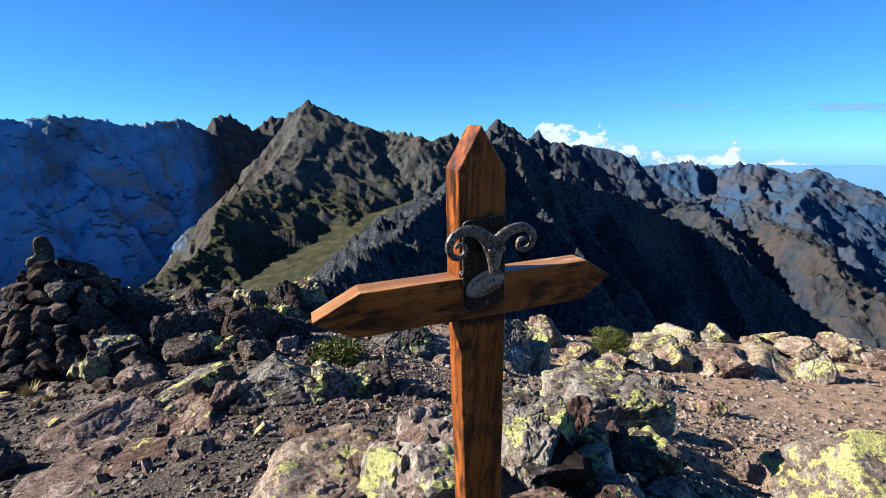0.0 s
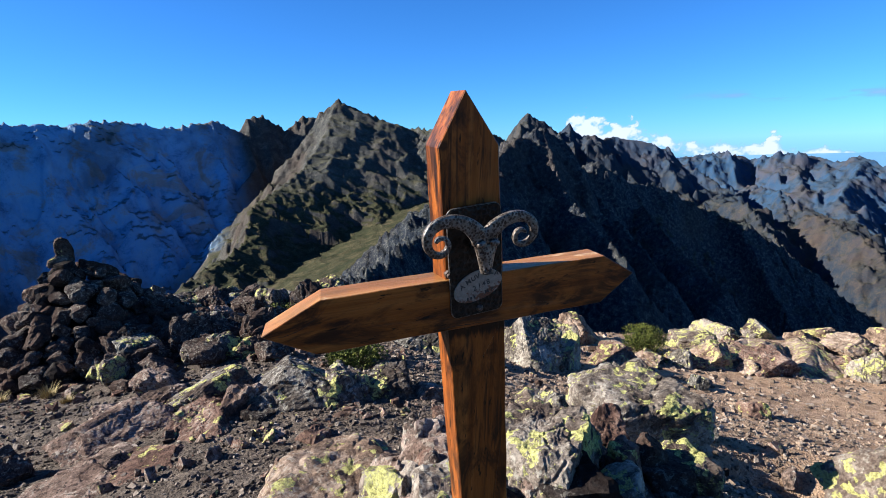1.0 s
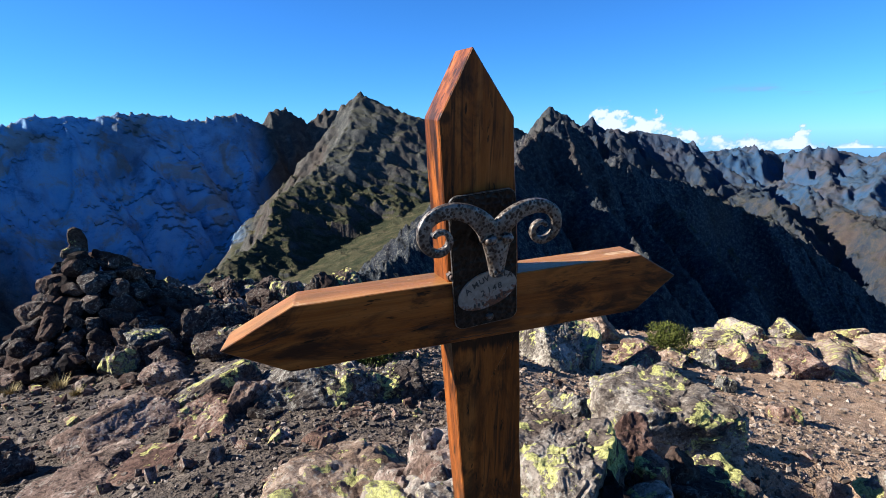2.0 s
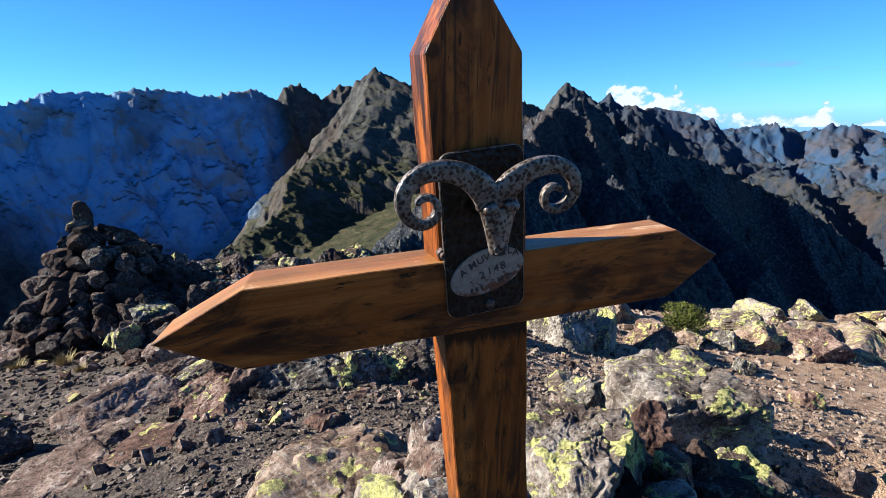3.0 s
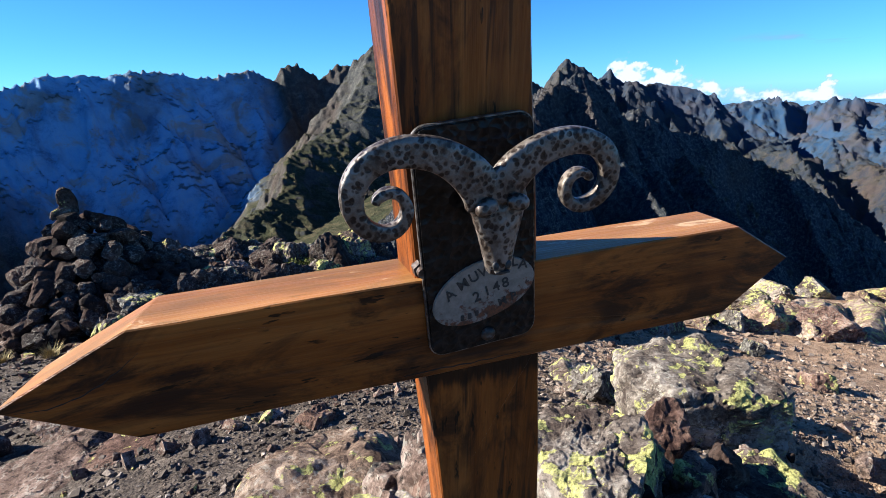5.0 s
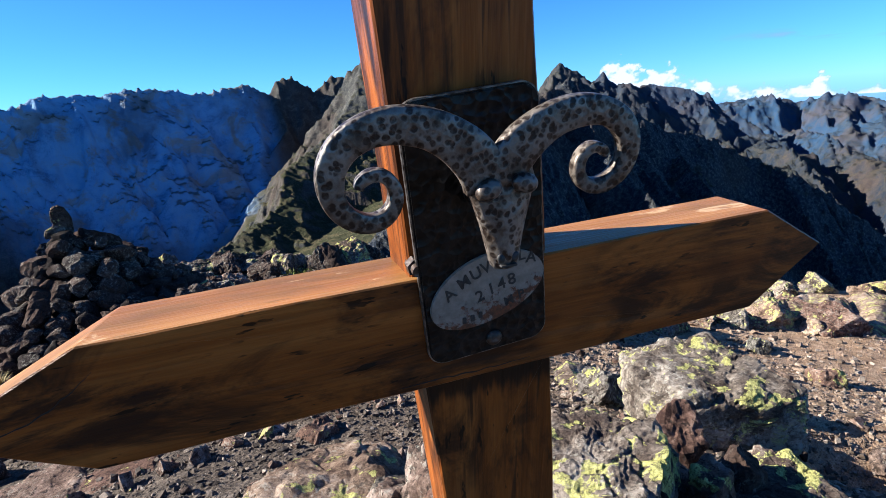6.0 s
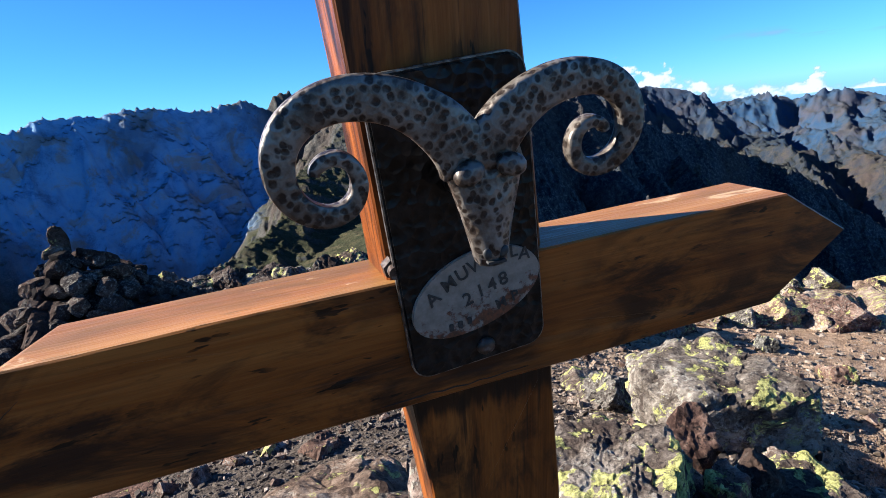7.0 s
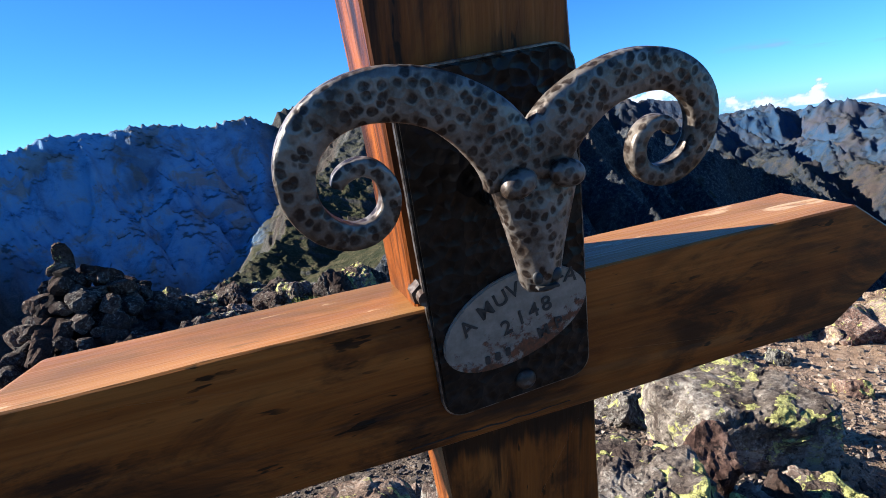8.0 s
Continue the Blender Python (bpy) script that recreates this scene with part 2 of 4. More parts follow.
def wood_material(name, along, lined, joint=None):
    """Varnished softwood; along: the axis of the grain; lined: how dark the growth lines;
    joint: height of a black band, part stain and part painted shadow, where another timber is let in."""
    k = Net(name)
    stretch = [9.0, 9.0, 9.0]
    stretch[along] = 0.35
    v = k.obj(stretch)
    patchy = [3.0, 3.0, 3.0]
    patchy[along] = 1.0
    w = k.obj(patchy)
    ring, lines, fibre = k.noise(v, 4.0, 3, 0.5, 0.6), k.noise(v, 15.0, 2, 0.45, 0.6), k.noise(v, 60.0, 3, 0.6)
    plain = k.obj()
    up = k.geo()[1]
    big, blot = k.noise(plain, 4.5, 4, 0.55), k.noise(w, 6.0, 6, 0.68, 0.7)
    c = k.ramp(k.math("ADD", k.math("MULTIPLY", ring, 0.75), k.math("MULTIPLY", fibre, 0.25)), [(0.32, (0.095, 0.024, 0.0040)), (0.5, (0.205, 0.057, 0.0092)), (0.68, (0.315, 0.104, 0.020))])
    dark = k.math("MULTIPLY", k.step(lines, 0.57, 0.66), k.step(big, 0.28, 0.50))
    c = k.mix(k.math("MULTIPLY", dark, lined), c, (0.042, 0.0144, 0.0054))
    # black water stains, soft and long
    stain = k.math("MULTIPLY", k.step(blot, 0.42, 0.60), k.step(big, 0.37, 0.53))
    c = k.mix(k.math("MULTIPLY", stain, 0.88), c, (0.013, 0.0062, 0.0040))
    # short black checks along the grain
    short = [40.0, 40.0, 40.0]
    short[along] = 9.0
    check = k.math("MULTIPLY", k.step(k.noise(k.obj(short), 2.6, 3, 0.6), 0.61, 0.65), k.step(k.noise(plain, 11.0, 3), 0.42, 0.55))
    c = k.mix(k.math("MULTIPLY", check, 0.9), c, (0.008, 0.005, 0.003))
    knot = k.step(k.voronoi(plain, 7.0), 0.09, 0.04)
    c = k.mix(k.math("MULTIPLY", knot, 0.8), c, (0.026, 0.0108, 0.0054))
    # upward faces lighter and yellower, sunlight put into the colour; pale scuffs too
    sunlit_top = k.math("MULTIPLY", k.step(up, 0.45, 0.85), k.ramp(k.noise(w, 5.0, 5, 0.6), [(0.3, (0.55, 0.55, 0.55)), (0.7, (1, 1, 1))]))
    c = k.mix(k.math("MULTIPLY", sunlit_top, 0.75), c, k.ramp(ring, [(0.3, (0.235, 0.108, 0.028)), (0.7, (0.335, 0.174, 0.054))]))
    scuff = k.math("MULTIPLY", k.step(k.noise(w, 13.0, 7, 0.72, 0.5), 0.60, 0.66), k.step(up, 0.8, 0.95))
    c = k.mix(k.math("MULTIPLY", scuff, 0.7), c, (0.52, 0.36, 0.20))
    # black band below the beam: a stain plus the beam's shadow, painted
    if joint:
        sep = k.n.new("ShaderNodeSeparateXYZ")
        k.l.new(plain, sep.inputs[0])
        edge = k.math("ADD", sep.outputs[2], k.math("MULTIPLY", k.math("SUBTRACT", k.noise(v, 9.0, 4, 0.6), 0.5), 0.06))
        shade_stain = k.math("MULTIPLY", k.step(k.math("ABSOLUTE", k.math("SUBTRACT", edge, joint)), 0.022, 0.006), 0.92)
        c = k.mix(shade_stain, c, (0.010, 0.006, 0.004))
    nrm = k.bump(k.math("ADD", k.math("MULTIPLY", lines, -1.0), k.math("MULTIPLY", fibre, 0.5)), 0.35, 0.0025)
    return k.done(c, k.math("ADD", k.math("MULTIPLY", blot, 0.3), 0.28), nrm, spec=0.16)


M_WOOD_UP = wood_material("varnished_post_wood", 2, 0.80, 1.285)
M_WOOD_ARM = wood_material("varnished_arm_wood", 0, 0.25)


# ---- noise in bulk ----
def lattice(ix, iy, seed):
    h = (ix.astype(np.int64) * 374761393 + iy.astype(np.int64) * 668265263 + seed * 974711) & 0xFFFFFFFF
    h = ((h ^ (h >> 13)) * 1274126177) & 0xFFFFFFFF
    return ((h ^ (h >> 16)) & 0xFFFF) / 65535.0


def value_noise(x, y, seed):
    ix, iy = np.floor(x), np.floor(y)
    fx, fy = x - ix, y - iy
    fx, fy = fx * fx * fx * (fx * (fx * 6 - 15) + 10), fy * fy * fy * (fy * (fy * 6 - 15) + 10)
    a, b = lattice(ix, iy, seed), lattice(ix + 1, iy, seed)
    c, d = lattice(ix, iy + 1, seed), lattice(ix + 1, iy + 1, seed)
    return (a + (b - a) * fx) * (1 - fy) + (c + (d - c) * fx) * fy


def fbm(x, y, size, octaves, seed, gain=0.5):
    """About -1 to 1."""
    total, amp, norm = np.zeros_like(x), 1.0, 0.0
    for o in range(octaves):
        total += amp * (2 * value_noise(x / size + 17.3 * o, y / size - 9.1 * o, seed + o) - 1)
        norm, amp, size = norm + amp, amp * gain, size * 0.5
    return total / norm


def ridged(x, y, size, octaves, seed, gain=0.55):
    """0 to 1, with sharp crests."""
    total, amp, norm = np.zeros_like(x), 1.0, 0.0
    for o in range(octaves):
        v = 1 - np.abs(2 * value_noise(x / size + 5.7 * o, y / size + 3.3 * o, seed + 31 * o) - 1)
        total += amp * v * v
        norm, amp, size = norm + amp, amp * gain, size * 0.5
    return total / norm


def crags(x, y, size, octaves, seed, gain=0.6):
    """0 to 1; sharp crests with rough flanks and quiet hollows."""
    total, weight, amp, norm = np.zeros_like(x), np.ones_like(x), 1.0, 0.0
    for o in range(octaves):
        c, q = math.cos(0.7 * o), math.sin(0.7 * o)
        v = 1 - np.abs(2 * value_noise((c * x - q * y) / size + 3.1 * o, (q * x + c * y) / size - 7.7 * o, seed + 13 * o) - 1)
        v = v * v * weight if o < 4 else v * weight
        weight = np.clip(1.9 * v, 0.35, 1)
        total += amp * v
        norm, amp, size = norm + amp, amp * gain, size * 0.5
    return total / norm


# ---- the lie of the land ----
def soft(v, k=0.35):
    """A ramp that starts smoothly at 0."""
    return k * np.logaddexp(0, v / k)


def summit(x, y):
    """Height of the bare summit ground near the cross."""
    h = 0.10 - 0.085 * np.maximum(y, -3) - 0.13 * soft(-x - 0.7)
    h = h - 2.5 * (1 - np.exp(-soft(x - 0.9) / 5.6))
    h = h + 0.44 * np.exp(-((x - 0.30) ** 2 / 0.75 + (y - 0.60) ** 2 / 0.6))          # the pile that holds the cross
    h = h + 0.20 * np.exp(-((x - 1.6) ** 2 / 0.8 + (y - 1.1) ** 2 / 0.8))
    h = h - 0.45 * np.exp(-((x - 3.35) ** 2 / 0.6 + (y - 1.85) ** 2 / 0.14))         # a hollow, made up to put this ground in shade
    h = h + 0.10 * np.exp(-((x - 8.6) ** 2 / 9 + (y - 6.6) ** 2 / 1.6))               # the bank
    return h


def polar(az, el, d):
    a, e = radians(az), radians(el)
    return (d * math.sin(a), d * math.cos(a), 1.6 + d * math.tan(e))


# crest lines: azimuth, elevation, distance; then the fall to either side (west or near first) and its roughness
RIDGES = []


def ridge(fall, rough, *line, calm=1.0):
    """calm: how rough the second side is beside the first."""
    RIDGES.append((line, fall if isinstance(fall, tuple) else (fall, fall), rough, calm))


# far wall on the sunny side
ridge(1.55, 27, (-60, 4, 2150), (-32, 3.0, 2400), (-18, 1.9, 2560), (-15.2, 2.9, 2590), (-12, 2.75, 2620), (-7, 3.2, 2680), (-3.4, 2.5, 2720), (0.6, 2.9, 2760), (2.6, 2.0, 2775), (3.2, 3.2, 2780), (4.8, 3.35, 2790), (6.5, 2.1, 2800), (8.3, 3.25, 2810), (10.1, 3.0, 2800), (12, 3.0, 2780))
# spurs of the wall that come forward and catch the sun
ridge((1.2, 2.2), 16, (-9.5, 1.2, 2615), (-7.6, -0.8, 2530), (-5.8, -3.0, 2450))
ridge((1.3, 2.3), 12, (-4.4, 1.0, 2680), (-3.0, -0.8, 2600))
ridge((1.2, 2.2), 15, (-7.4, -4.0, 2440), (-5.6, -6.2, 2350), (-4.2, -8.0, 2270))
ridge((1.3, 2.3), 12, (0.2, 0.8, 2710), (1.2, -1.5, 2610))
ridge((1.3, 2.3), 12, (3.0, 1.8, 2740), (3.8, -1.0, 2630), (2.6, -2.6, 2560))
ridge((1.2, 2.2), 16, (-13.0, -1.0, 2510), (-11.0, -4.0, 2410), (-9.0, -7.0, 2310))
ridge((1.3, 2.3), 10, (7.2, 1.0, 2770), (7.8, -1.5, 2650))
# towers and teeth that stand up from the crests
ridge(1.9, 11, (3.0, 2.3, 2778), (3.25, 3.15, 2780), (3.7, 3.05, 2783), (4.1, 2.75, 2785), (4.45, 3.2, 2788), (4.75, 3.55, 2790), (5.0, 2.8, 2792))
ridge(1.8, 7, (7.5, 2.5, 2806), (7.9, 3.0, 2808), (8.3, 3.4, 2810), (8.8, 3.0, 2808), (9.5, 3.15, 2805))
ridge(1.6, 18, (10.8, 3.7, 2330), (11.2, 4.25, 2275), (11.42, 4.72, 2262), (11.75, 4.74, 2250), (12.05, 4.25, 2252), (12.4, 3.95, 2255), (13.2, 3.4, 2270))
ridge(1.8, 8, (-16.2, 2.3, 2580), (-15.2, 3.05, 2590), (-14.3, 2.8, 2598))
ridge(1.8, 8, (-0.6, 2.7, 2750), (0.3, 3.1, 2757), (0.9, 2.95, 2762), (1.6, 2.5, 2768))
ridge(1.8, 8, (28.2, 1.7, 2500), (29.0, 2.6, 2500), (29.5, 2.95, 2500), (30.0, 2.5, 2500), (30.8, 2.1, 2500))
ridge(1.9, 8, (32.4, 0.9, 2545), (33.0, 1.55, 2550), (33.3, 1.9, 2550), (33.7, 1.2, 2550), (34.4, 0.6, 2550))
ridge(1.8, 8, (36.6, 0.4, 2580), (37.3, 0.45, 2600), (38.4, 0.15, 2600), (39.6, 0.0, 2600), (40.9, -0.4, 2600), (41.6, -0.9, 2600))
# the pointed peak, its back, its long spur and the shaded rib beside it
ridge(1.60, 26, (10.5, 2.9, 2700), (11.0, 3.5, 2420), (11.6, 4.7, 2250), (12.8, 3.6, 2260), (14.4, 2.7, 2300), (16.4, 1.2, 2350), (18, 0.9, 2350))
ridge((1.35, 0.48), 26, (11.6, 4.6, 2250), (9.6, 0.6, 2060), (7.6, -2.0, 1930), (5.9, -3.0, 1850), (3.0, -5.0, 1700), (2.1, -8.0, 1540), (0.6, -9.4, 1460), (-1.6, -10.0, 1420), calm=0.55)
ridge((1.0, 1.5), 18, (11.7, 4.2, 2245), (12.4, 1.2, 2130), (12.0, -2.2, 1980), (11.2, -5.2, 1850), (11.4, -6.8, 1780))
ridge((0.8, 0.8), 9, (7.8, -3.0, 1890), (8.4, -5.4, 1770), (8.6, -7.4, 1700))
# saddle ridge
ridge(1.25, 24, (18, 0.9, 2350), (18.4, 1.95, 2250), (20.8, 1.6, 2150), (22.1, 1.3, 2100), (23.2, 0.9, 2100), (25.1, 1.5, 2200), (27, 0.6, 2300))
# rocky rib from the summit to the near peak, and its fall into the shadowed valley
ridge((0.72, 1.2), 8, (8, -17.5, 60), (14.9, -11.4, 170), (17.2, -9.4, 240), (19.4, -8.2, 300), (22, -6.0, 410), (24.5, -3.8, 520))
ridge((0.95, 1.45), 17, (24.5, -3.8, 520), (26.5, -1.6, 620), (28.4, 0.5, 700), (30.9, 1.6, 760), (32.6, 0.4, 790), (34, -2.5, 830), (35.1, -2.7, 850), (36, -1.7, 870), (38.5, -3.5, 930), (41.6, -4.4, 1000), (46.1, -6.5, 1090), (49.9, -8.6, 1170), (55.5, -12.9, 1260), (58.5, -15.4, 1300), (66, -22, 1400))
# ribs that stand out of the shaded flank, their tops in the sun
ridge((0.95, 1.3), 9, (30.9, 1.3, 750), (32.6, -4.5, 640), (36.6, -9.0, 560), (38.6, -11.0, 520))
ridge((0.95, 1.4), 8, (34.5, -3.0, 820), (37.5, -7.2, 720), (40.2, -10.0, 660), (42.0, -12.8, 600))
ridge((0.95, 1.4), 7, (40.0, -6.0, 880), (44.0, -10.8, 760), (47.3, -13.4, 690))
# blue crest behind it
ridge(1.0, 38, (28.0, 0.5, 2500), (28.6, 2.0, 2500), (29.5, 2.75, 2500), (31, 1.9, 2500), (32.2, 0.9, 2550), (33.3, 1.5, 2550), (34.4, 0.35, 2550), (35.5, 0.6, 2550), (37.3, 0.1, 2600), (40.9, -0.7, 2600), (43.2, -2.0, 2600), (47, -4.5, 2500))
ridge(0.95, 30, (37.3, 0.0, 2600), (38.6, -3.0, 2400), (40.0, -5.0, 2300))
ridge(0.95, 30, (41.5, -1.2, 2600), (43.2, -4.2, 2400), (45.0, -6.8, 2250))
# brown spurs over the right-hand valley
ridge(1.05, 46, (43, -2.2, 3000), (46.3, -5.4, 2400), (48.6, -5.9, 2200), (50.8, -8.6, 1980), (54.0, -12.5, 1780), (57.5, -15.0, 1650))
ridge(1.05, 46, (48.6, -4.2, 2900), (51.0, -4.7, 2600), (53.6, -6.9, 2300), (57.4, -8.6, 2000), (61, -12.5, 1800))
ridge(1.05, 36, (51.0, -4.9, 2560), (52.2, -8.0, 2280), (55.2, -11.2, 2040))
# far chain towards the sea
ridge(0.85, 46, (41, -1.9, 4000), (43, -1.75, 4000), (46.3, -1.25, 4100), (49.1, -2.0, 4200), (51.9, -1.65, 4100), (54.9, -2.2, 4000), (56.7, -1.9, 3900), (61.3, -4.4, 3700), (68, -6, 3600))
ridge(0.8, 36, (56.7, -2.0, 3900), (55.2, -5.2, 3200), (57.5, -8.0, 2800))
ridge(0.8, 36, (51.9, -1.8, 4100), (52.6, -4.5, 3500))
ridge(0.8, 36, (54.0, -2.1, 4050), (54.6, -4.0, 3600))


def far_land(x, y):
    base = -325 + 0.25 * np.clip(x, -40, 720) + 1.1 * np.minimum(x + 40, 0) - 1.0 * soft(x - 0.62 * y - 60, 60)
    base = np.maximum(base, -800) + 26 * fbm(x, y, 380, 6, 3) + 9 * (ridged(x, y, 90, 4, 8) - 0.5)
    wx = 50 * fbm(x, y, 420, 4, 41) + 22 * fbm(x, y, 90, 4, 43)
    wy = 50 * fbm(x, y, 420, 4, 51) + 22 * fbm(x, y, 90, 4, 53)
    h = base
    for n, (line, fall, rough, calm) in enumerate(RIDGES):
        pts = [polar(*p) for p in line]
        k = min(1.0, rough / 40)
        best, crest, along, run = np.full_like(x, 1e9), np.zeros_like(x), np.zeros_like(x), 0.0
        raw, bank = np.full_like(x, 1e9), np.zeros_like(x)
        for (ax, ay, az), (bx, by, bz) in zip(pts, pts[1:]):
            dx, dy = bx - ax, by - ay
            s = np.clip(((x - ax) * dx + (y - ay) * dy) / (dx * dx + dy * dy), 0, 1)
            d0 = np.hypot(x - ax - s * dx, y - ay - s * dy)
            raw = np.minimum(raw, d0)
            ease = np.minimum(d0 / (120 * k), 1) * k
            qx, qy = x + wx * ease, y + wy * ease
            s = np.clip(((qx - ax) * dx + (qy - ay) * dy) / (dx * dx + dy * dy), 0, 1)
            d = np.hypot(qx - ax - s * dx, qy - ay - s * dy)
            near = d < best
            best = np.where(near, d, best)
            crest = np.where(near, az + s * (bz - az), crest)
            west = (qx - ax) * dy - (qy - ay) * dx if ay > by else (qy - ay) * dx - (qx - ax) * dy
            along = np.where(near, run + s * math.hypot(dx, dy) + 4000 * np.sign(west), along)
            run += math.hypot(dx, dy)
            bank = np.where(near, np.clip(0.5 + west / math.hypot(dx, dy) / (1.2 * rough), 0, 1), bank)
        slope = fall[1] + (fall[0] - fall[1]) * bank
        lean = crest - slope * best * (0.78 + 0.22 * np.minimum(best / (rough * 5), 1))
        sel = lean + rough * 2.6 > h
        cut = np.minimum(raw[sel] / (rough * 2.5), 1.0)
        gx, gy = x[sel], y[sel]
        wild = (calm + (1 - calm) * bank[sel]) * rough
        gully = crags(gx + wx[sel] * k, gy + wy[sel] * k, rough * 7.0, 7, 21 + n, 0.56) - 0.36
        ribs = crags(along[sel] + 0.9 * wx[sel] * k, best[sel] * 0.28 + 0.6 * wy[sel] * k, rough * 4.5, 6, 121 + n, 0.55) - 0.36
        teeth = crags(gx, gy, min(rough, 30) * 1.1, 5, 61 + n, 0.6) - 0.36
        h[sel] = np.maximum(h[sel], lean[sel] + (gully * 3.0 + ribs * 3.0) * wild * cut + teeth * np.minimum(wild, 30) * (1.0 - 0.35 * cut))
    return h


def rim(az):
    """Where the summit breaks off, in metres from the cross, by azimuth in degrees."""
    return np.interp(az, [-180, -60, -25, -12, 0, 12, 22, 32, 45, 56, 75, 180], [9, 8, 8.2, 8.6, 8.6, 8.8, 9.2, 9.8, 11.4, 12.6, 13, 9])


def land(x, y):
    r, az = np.hypot(x, y), np.degrees(np.arctan2(x, y))
    edge = rim(az)
    near = summit(x, y) + 0.05 * fbm(x, y, 0.9, 5, 71) + 0.05 * ridged(x, y, 1.6, 4, 77) * np.clip(r - 1.2, 0, 1)
    k = r / edge
    over = np.maximum(r - edge, 0)
    near = near - 1.05 * over - 0.03 * np.minimum(over, 40) ** 1.5 + 1.5 * np.clip(over / 6, 0, 3) * (ridged(x, y, 14, 5, 91) - 0.5)
    out = r >= 60
    if out.any():
        far = far_land(x[out], y[out])
        w = np.clip((r[out] - 60) / 160, 0, 1)
        near[out] = np.maximum(near[out], far) * (1 - w) + far * w
    return near


def build_ground():
    az = np.concatenate([np.arange(-21, 63.5, 0.13), np.arange(63.5, 339, 2.9)])
    rr = np.concatenate([np.geomspace(0.2, 15, 200, endpoint=False), np.geomspace(15, 120, 70, endpoint=False), np.geomspace(120, 560, 150, endpoint=False), np.geomspace(560, 1350, 260, endpoint=False), np.geomspace(1350, 2950, 460, endpoint=False), np.geomspace(2950, 4250, 190, endpoint=False), np.geomspace(4250, 4900, 16)])
    a = np.radians(az)
    x, y = np.outer(rr, np.sin(a)), np.outer(rr, np.cos(a))
    z = land(x, y)
    nr, na = x.shape
    co = np.stack([x, y, z], -1).reshape(-1, 3)
    co = np.vstack([co, [[0, 0, float(land(np.array([0.0]), np.array([0.0]))[0])]]])
    i, j = np.meshgrid(np.arange(nr - 1), np.arange(na), indexing="ij")
    jn = (j + 1) % na
    quads = np.stack([i * na + j, i * na + jn, (i + 1) * na + jn, (i + 1) * na + j], -1).reshape(-1, 4)[:, ::-1]
    jj = np.arange(na)
    caps = np.stack([np.full(na, nr * na), (jj + 1) % na, jj], -1)[:, ::-1]
    me = bpy.data.meshes.new("ground")
    loops = np.concatenate([quads.ravel(), caps.ravel()])
    nq, nc = len(quads), len(caps)
    me.vertices.add(len(co)), me.loops.add(len(loops)), me.polygons.add(nq + nc)
    me.vertices.foreach_set("co", co.ravel())
    me.loops.foreach_set("vertex_index", loops)
    me.polygons.foreach_set("loop_start", np.concatenate([np.arange(nq) * 4, nq * 4 + np.arange(nc) * 3]))
    me.polygons.foreach_set("loop_total", np.concatenate([np.full(nq, 4), np.full(nc, 3)]))
    outer = np.concatenate([(np.repeat(rr[:-1], na) > 15).astype(np.int32), np.zeros(nc, np.int32)])
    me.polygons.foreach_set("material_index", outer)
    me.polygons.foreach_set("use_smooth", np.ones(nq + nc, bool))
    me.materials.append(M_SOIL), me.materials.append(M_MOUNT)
    me.update(calc_edges=True)
    return tagged(new("ground", me), "stony mountain summit with jagged ridges and deep valleys around it", "ground", kind="structure")


ground = build_ground()


def height(x, y):
    return float(land(np.array([float(x)]), np.array([float(y)]))[0])


# ---- rocks ----
def mesh_of(name, bm, material, smooth=False):
    me = bpy.data.meshes.new(name)
    bm.to_mesh(me)
    bm.free()
    me.materials.append(material)
    for p in me.polygons:
        p.use_smooth = smooth
    return me


def part(name, bm, material, parent, label="", smooth=False):
    ob = new(name, mesh_of(name, bm, material, smooth))
    ob.parent = parent
    return tagged(ob, label) if label else ob


def rock_bm(seed, detail, cuts=7, rough=0.05, ledges=0.10):
    """A broken block of about unit size: a ball cut by three pairs of joint planes and some odd ones,
    with stepped ledges, cracks and grit."""
    rng = random.Random(seed)
    bm = bmesh.new()
    bmesh.ops.create_icosphere(bm, subdivisions=detail, radius=1)
    joint = Euler((rng.uniform(0, 6.28), rng.uniform(0, 6.28), rng.uniform(0, 6.28))).to_matrix()
    planes = []
    for axis in range(3):
        for sign in (-1, 1):
            v = joint.col[axis] * sign + Vector((rng.gauss(0, 1), rng.gauss(0, 1), rng.gauss(0, 1))) * 0.16
            planes.append((v.normalized(), rng.uniform(0.55, 0.78)))
    for _ in range(cuts):
        v = Vector((rng.gauss(0, 1), rng.gauss(0, 1), rng.gauss(0, 1))).normalized()
        planes.append((v, rng.uniform(0.70, 0.90)))
    off = Vector((rng.uniform(-50, 50), rng.uniform(-50, 50), rng.uniform(-50, 50)))
    for v in bm.verts:
        d = v.co.normalized()
        r = 1.0
        for n, o in planes:
            c = d.dot(n)
            if c > 0.05:
                r = min(r, o / c)
        p = joint.transposed() @ (d * r)
        step = noise.noise(Vector((p.x * 2.1, p.y * 2.1, p.z * 3.4)) + off)
        step = (math.floor(step * 5) + min(1.0, (step * 5 - math.floor(step * 5)) * 5)) / 5
        r *= 1 + ledges * 1.5 * step + rough * noise.fractal(d * 4.5 + off, 0.75, 2.1, 6)
        near = noise.voronoi(p * 1.6 + off + 0.25 * noise.noise_vector(p * 3))[0]
        r *= 1 - ledges * 0.7 * (1 - min((near[1] - near[0]) / 0.10, 1.0))
        v.co = d * r * 1.12
    return bm


